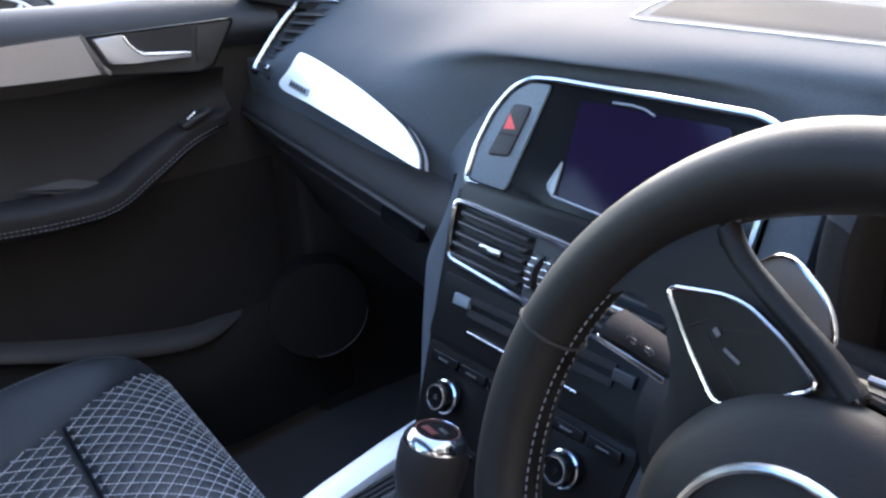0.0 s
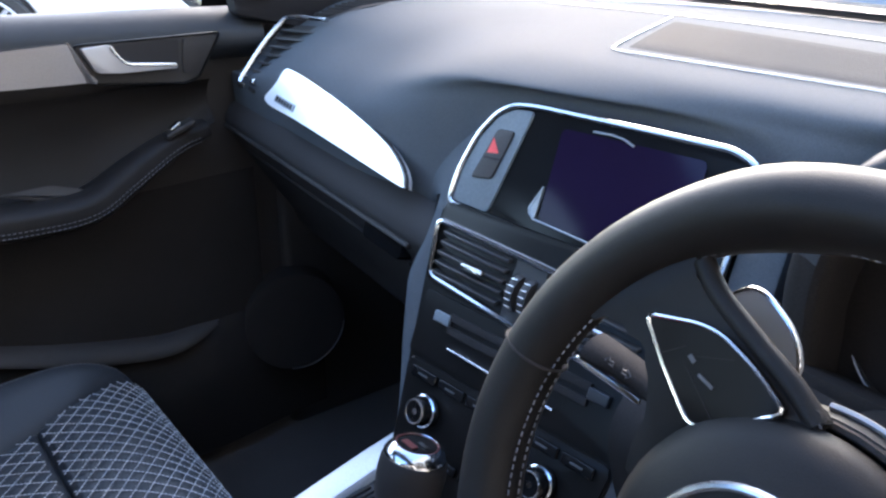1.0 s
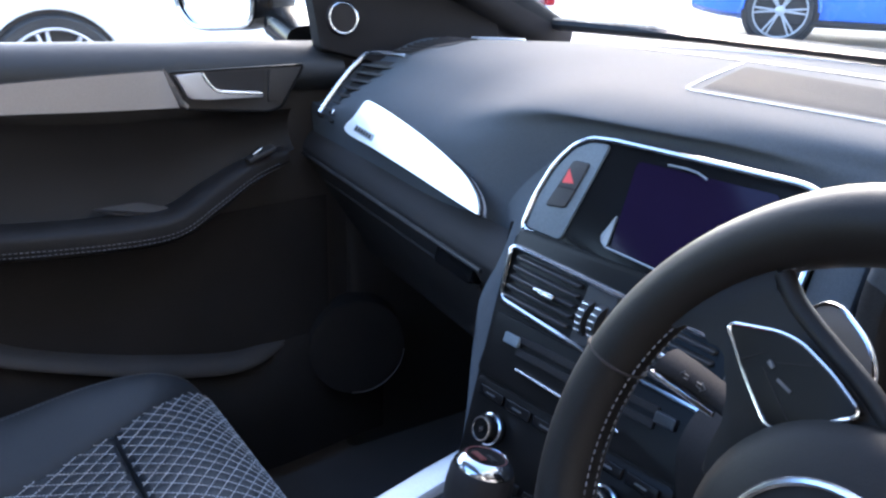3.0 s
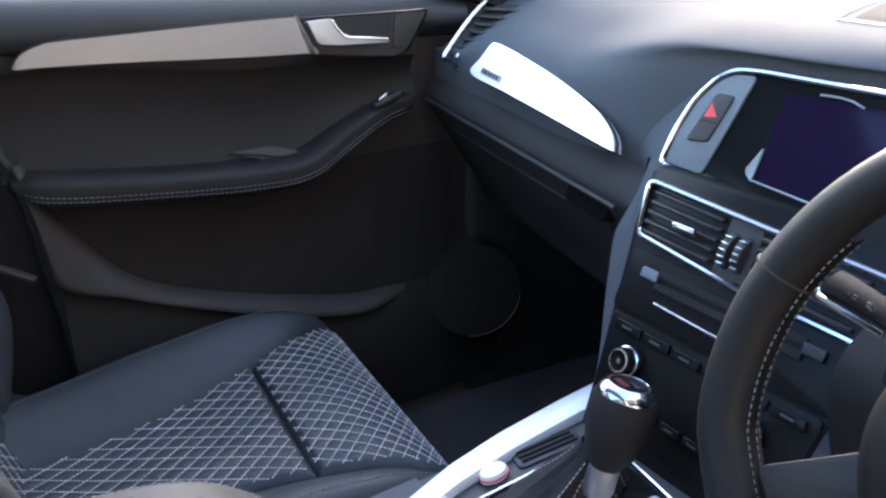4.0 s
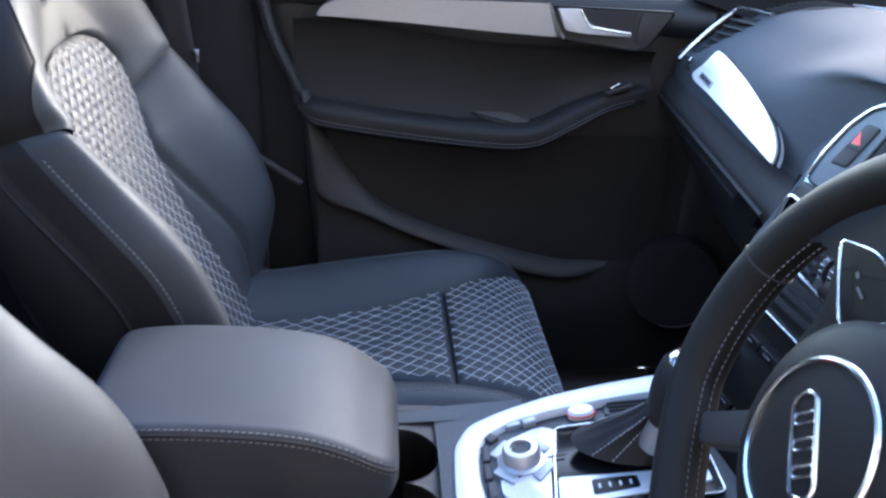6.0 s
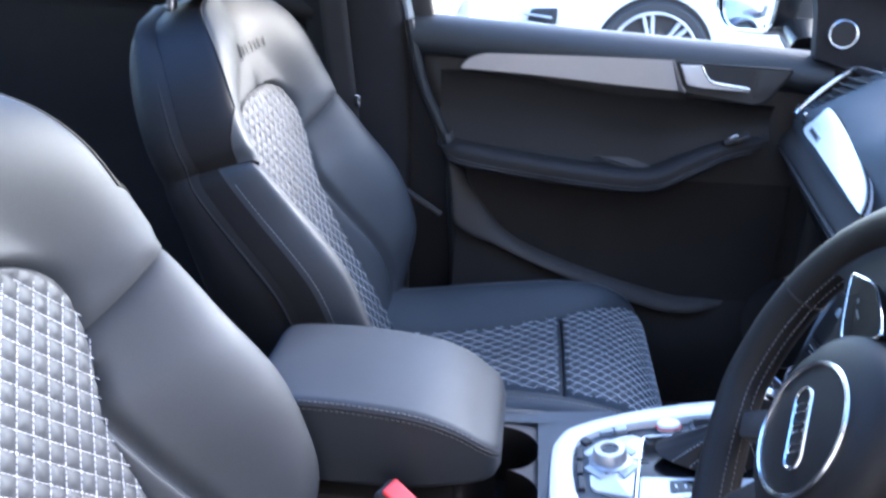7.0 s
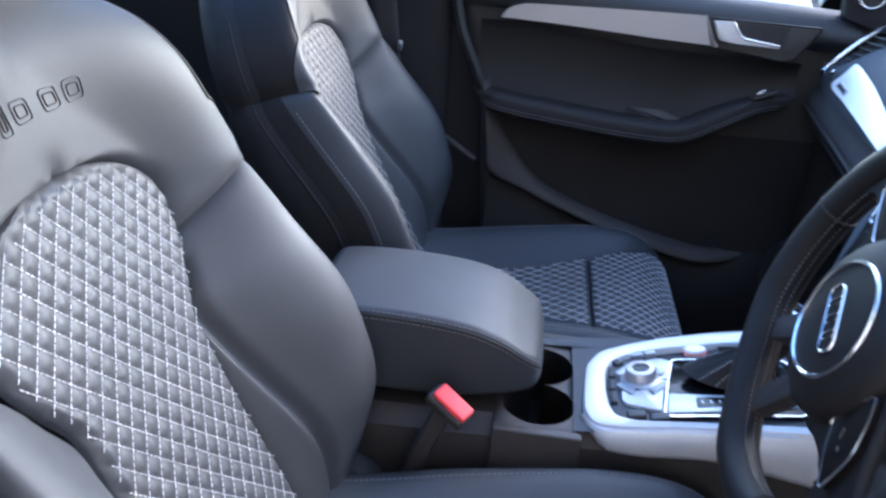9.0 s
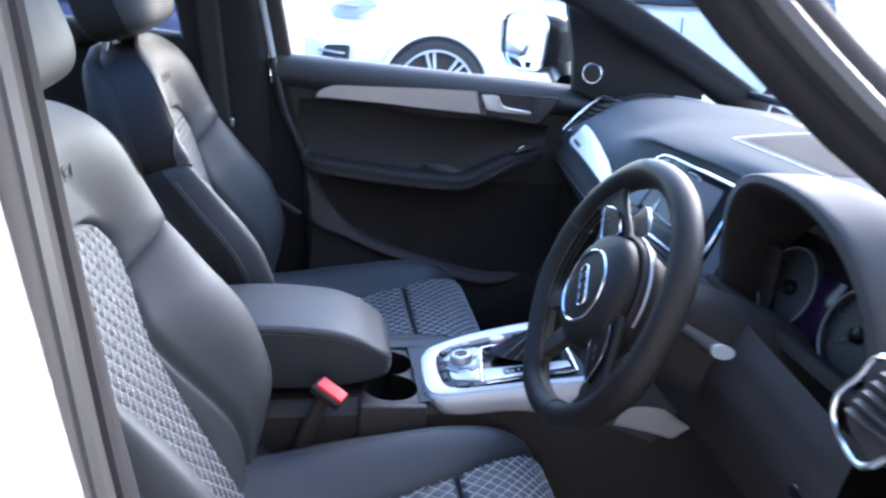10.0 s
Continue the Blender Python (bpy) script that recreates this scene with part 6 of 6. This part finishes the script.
pane = piece("window_pane", quad_slab((-0.765, 0.50, 1.14), (-0.765, -0.40, 1.15), (-0.67, -0.46, 1.51), (-0.67, 0.16, 1.46), 0.004), PANE, door, "clear raised window pane")
pane.visible_shadow = False
piece("door_skin", quad_slab((-0.90, 0.62, 0.36), (-0.90, -0.42, 0.36), (-0.82, -0.42, 1.13), (-0.82, 0.62, 1.10), 0.03), SILVER_PAINT, door, "silver painted outer skin")
piece("window_ledge", quad_slab((-0.75, 0.52, 1.128), (-0.75, -0.40, 1.14), (-0.84, -0.40, 1.125), (-0.84, 0.55, 1.11), 0.012), RUBBER, door)

# door mirror
MG = frame_of((-0.958, 0.232, 1.238), (0.91, 0.41, 0.02), (0.03, 0.03, 1))
mo = corners([(-0.098, 0.068), (-0.088, -0.040), (-0.050, -0.072), (0.092, -0.062), (0.098, 0.072), (0.0, 0.082)], 0.035, 6)
housing = []
for s, z in ((1.0, 0.004), (1.06, 0.0), (1.10, -0.02), (1.08, -0.06), (0.92, -0.11), (0.6, -0.145), (0.15, -0.155)):
    housing.append([MG @ Vector((x * s, y * s, z)) for x, y in mo])
mirror = piece("mirror_housing", skin(housing, caps=False), GLOSS, door, "black and chrome door mirror")
piece("mirror_glass", plate([(x * 0.97, y * 0.97) for x, y in mo], MG @ pose(0, 0, -0.004), 0.006), MIRROR, mirror, "clear mirror glass")
piece("mirror_rim", loop_on(mo, MG, 0.004, 0.003, 6), CHROME, mirror)
piece("mirror_arm", bar((-0.86, 0.33, 1.185), (-0.76, 0.34, 1.165), 0.10, 0.05, (0, 0, 1), 1.3), GLOSS, mirror)

# ---- rear bench ----
bench = thing("rear_bench", "dark leather rear bench in shadow", "car seat", at=(0, -1.25, 0.43))
piece("bench_cushion", block(1.30, 0.50, 0.20, 0.06, pose(0, -1.13, 0.62, 6, 0, 0), 4), LEATHER_SIDE, bench)
piece("bench_back", block(1.30, 0.16, 0.62, 0.06, pose(0, -1.46, 0.90, -20, 0, 0), 4), LEATHER_SIDE, bench)
for x in (-0.36, 0.36):
    piece("bench_headrest", block(0.26, 0.10, 0.14, 0.04, pose(x, -1.58, 1.20, -15, 0, 0), 4), LEATHER_SIDE, bench)


# ---- parked cars ----
def parked_car(name, label, group_paint, origin, heading, length, height, wheel_r, roof, wheels_at, caliper, spokes, z0):
    """A car body lofted along its length. heading: degrees of its nose from +y, to the left."""
    root = thing(name, label, "car", "parked cars", at=origin)
    m = pose(*origin, 0, 0, heading)
    W = 0.92

    def put(p):
        return m @ Vector(p)

    def shape(y):
        """Width, belt height and sill height along the length."""
        f = y / length
        w = W * (1 - 0.22 * abs(2 * f) ** 5)
        hood = along([-0.5, -0.46, -0.30, -0.05, 0.2, 0.42, 0.5], roof["belt"], f)
        return w, hood, 0.20 + 0.10 * abs(2 * f) ** 6

    rings = []
    n = 44
    for i in range(n + 1):
        y = -length / 2 + length * i / n
        w, hb, lo = shape(y)
        sec = [(-w * 0.80, lo), (-w * 0.97, lo + 0.06), (-w, lo + 0.28), (-w * 0.985, hb - 0.22), (-w * 0.93, hb - 0.06), (-w * 0.82, hb), (0, hb + 0.035), (w * 0.82, hb), (w * 0.93, hb - 0.06), (w * 0.985, hb - 0.22), (w, lo + 0.28), (w * 0.97, lo + 0.06), (w * 0.80, lo)]
        rings.append([put((x, y, z)) for x, z in sec])
    paint = piece("body_shell", skin(rings), group_paint, root)
    cab = []
    y0, y1 = roof["cabin"]
    for i in range(25):
        f = i / 24
        y = y0 + (y1 - y0) * f
        top = along(roof["at"], roof["top"], f)
        w, hb, lo = shape(y)
        k = (top - hb + 0.03) / max(height - 0.9, 0.1)
        cab.append([put((x, y, z)) for x, z in ((-w * 0.84, hb - 0.03), (-w * (0.84 - 0.16 * k), hb + (top - hb) * 0.86), (-w * (0.80 - 0.24 * k), top), (0, top + 0.015), (w * (0.80 - 0.24 * k), top), (w * (0.84 - 0.16 * k), hb + (top - hb) * 0.86), (w * 0.84, hb - 0.03))])
    piece("cabin", skin(cab), group_paint, root)
    for sg in (-1, 1):
        def win(u, v, sg=sg):
            f = 0.14 + 0.70 * u
            y = y0 + (y1 - y0) * f
            top = along(roof["at"], roof["top"], f)
            w, hb, lo = shape(y)
            k = (top - hb + 0.03) / max(height - 0.9, 0.1)
            a, b = Vector((sg * w * 0.853, y, hb + 0.02)), Vector((sg * (w * (0.84 - 0.16 * k) + 0.010), y, hb + (top - hb) * 0.80))
            return put(a.lerp(b, v))
        wob = piece("side_window", sheet(win, 20, 5), TINT_GLASS, root, "dark side window")
        piece("window_edge", tube([win(i / 20, 0) for i in range(21)], 0.010, 6), CHROME if roof.get("bright") else SOFT_DARK, wob)
        sill = [put((sg * shape(y)[0] * 1.0, y, 0.22)) for y in [-length * 0.30 + length * 0.6 * i / 12 for i in range(13)]]
        piece("sill_trim", tube(sill, 0.035, 8), SOFT_DARK, root)
        for k, y in enumerate(wheels_at):
            c = put((sg * (W + 0.030), y, wheel_r))
            ax = m.to_3x3() @ Vector((sg, 0, 0))
            arch = [put((sg * (W + 0.012), y + (wheel_r + 0.035) * math.cos(a), wheel_r + (wheel_r + 0.035) * math.sin(a))) for a in (math.pi * j / 20 for j in range(21))]
            well = plate(circle(wheel_r + 0.04, 32), frame_of(c - ax * 0.022, (m.to_3x3() @ Vector((0, 1, 0))) * sg, (0, 0, 1)), 0.05)
            piece("wheel_arch", well, SOFT_DARK, root)
            piece("arch_lip", tube(arch, 0.018, 8), group_paint, root)
            road_wheel_at(c, ax, wheel_r, spokes, caliper, root)
        # lamps
        head = [(0, 0), (0.10, 0.05), (0.34, 0.10), (0.36, 0.05), (0.20, -0.05), (0.04, -0.06)]
        hf = frame_of(put((sg * 0.70, length / 2 - 0.14, roof["belt"][-2] - 0.05)), m.to_3x3() @ Vector((sg * 0.55, -0.85, 0)), (0, 0, 1))
        hl = piece("headlamp", plate(corners([(a, b) for a, b in (head[::-1] if sg > 0 else head)], 0.02, 4), hf, 0.04, 0.006), LAMP, root, "clear grey headlamp")
        piece("lamp_bar", block(0.16, 0.02, 0.02, 0.006, hf @ pose(0.15, 0.03, 0.004)), ALLOY, hl)
        vf = frame_of(put((sg * 0.78, length / 2 - 0.13, 0.46)), m.to_3x3() @ Vector((sg * 0.6, -0.8, 0)), (0, 0, 1))
        intake = piece("bumper_intake", plate(corners([(-0.05, -0.09), (0.16, -0.07), (0.17, 0.10), (0.0, 0.08)], 0.02, 4), vf, 0.04, 0.006), SOFT_DARK, root, "dark bumper intake with fins")
        for k in range(3):
            piece("intake_fin", block(0.20, 0.012, 0.03, 0.004, vf @ pose(0.06, -0.045 + 0.045 * k, 0.005), 1), ALLOY, intake)
        tf = frame_of(put((sg * 0.72, -length / 2 + 0.10, roof["belt"][1] - 0.28)), m.to_3x3() @ Vector((-sg * 0.85, -0.4, 0)) * -1, (0, 0, 1))
        piece("tail_lamp", plate(rounded(0.30, 0.12, 0.03), tf, 0.05, 0.008), TAIL, root, "red tail lamp")
        rf = frame_of(put((sg * 0.70, -length / 2 + 0.085, 0.50)), m.to_3x3() @ Vector((sg * 0.85, 0.4, 0)), (0, 0, 1))
        piece("reflector", block(0.22, 0.03, 0.02, 0.006, rf), TAIL, root, "red rear reflector")
        piece("wing_mirror", block(0.16, 0.10, 0.12, 0.04, m @ pose(sg * (W + 0.06), y0 + (y1 - y0) * 0.80, roof["belt"][4] + 0.08)), group_paint, root)
        for f in (0.42, 0.52):
            y = y0 + (y1 - y0) * f
        shut = [put((sg * (shape(y)[0] + 0.001) * k, y, z)) for k, z in ((0.985, 0.30), (1.0, 0.48), (0.985, 0.70), (0.94, roof["belt"][3] - 0.05))]
        piece("door_gap", tube(shut, 0.005, 6), SOFT_DARK, root)
    return root


def road_wheel_at(c, ax, radius, spokes, caliper, root):
    ey = Vector((0, 0, 1))
    m = frame_of(c, ey.cross(ax), ey)
    R, width = radius, 0.22
    w = piece("wheel", lathe([(R * 0.78, 0.0), (R * 0.82, 0.012), (R * 0.93, 0.010), (R * 0.985, -0.01), (R, -0.05), (R, -width + 0.05), (R * 0.93, -width), (R * 0.5, -width)], m, 40, False), RUBBER, root, "black tyre on a grey alloy rim")
    piece("alloy_rim", lathe([(R * 0.80, 0.004), (R * 0.78, 0.010), (R * 0.75, 0.004), (R * 0.72, -0.05), (R * 0.72, -0.12), (R * 0.2, -0.13), (0.001, -0.13)], m, 40, False), SOFT_DARK, w)
    for k in range(spokes):
        for d in (-6, 6):
            piece("rim_spoke", block(R * 0.66, 0.020, 0.03, 0.006, m @ pose(0, 0, 0, 0, 0, 360 / spokes * k + d) @ pose(R * 0.44, 0, -0.012), 1), ALLOY, w)
    piece("rim_edge", loop_on(circle(R * 0.775, 40), m, 0.009, 0.006, 6), ALLOY, w)
    piece("hub_cap", lathe([(0.001, 0.012), (0.035, 0.010), (0.05, 0.0), (0.05, -0.05)], m, 20), ALLOY, w)
    if caliper:
        piece("brake_caliper", block(0.09, 0.16, 0.06, 0.015, m @ pose(R * 0.44, 0.02, -0.07)), CALIPER, w, "red brake caliper")


SALOON = {"belt": [0.78, 0.96, 1.02, 0.97, 0.94, 0.82, 0.62], "cabin": (-1.95, 1.15), "at": [0, 0.12, 0.35, 0.60, 0.80, 1.0], "top": [0.98, 1.18, 1.38, 1.40, 1.28, 0.94]}
COUPE = {"belt": [0.70, 0.86, 0.93, 0.90, 0.86, 0.76, 0.58], "cabin": (-1.95, 1.05), "at": [0, 0.2, 0.42, 0.62, 0.80, 1.0], "top": [0.92, 1.06, 1.19, 1.21, 1.11, 0.86], "bright": True}
parked_car("white_car", "white parked car with grey alloys and red calipers", WHITE_PAINT, (-5.18, 1.82, 0.28), 180, 4.3, 1.4, 0.325, SALOON, (-1.30, 1.30), True, 7, 0.24)
parked_car("blue_car", "bright blue parked car with silver alloys", BLUE_PAINT, (-4.45, 9.04, 0.40), -55, 4.6, 1.4, 0.335, SALOON, (-1.40, 1.40), False, 6, 0.24)
parked_car("dark_car", "dark blue parked coupe with chrome window edge", DARK_PAINT, (-4.2, -2.75, 0.12), 180, 4.3, 1.2, 0.32, COUPE, (-1.30, 1.30), False, 5, 0.24)
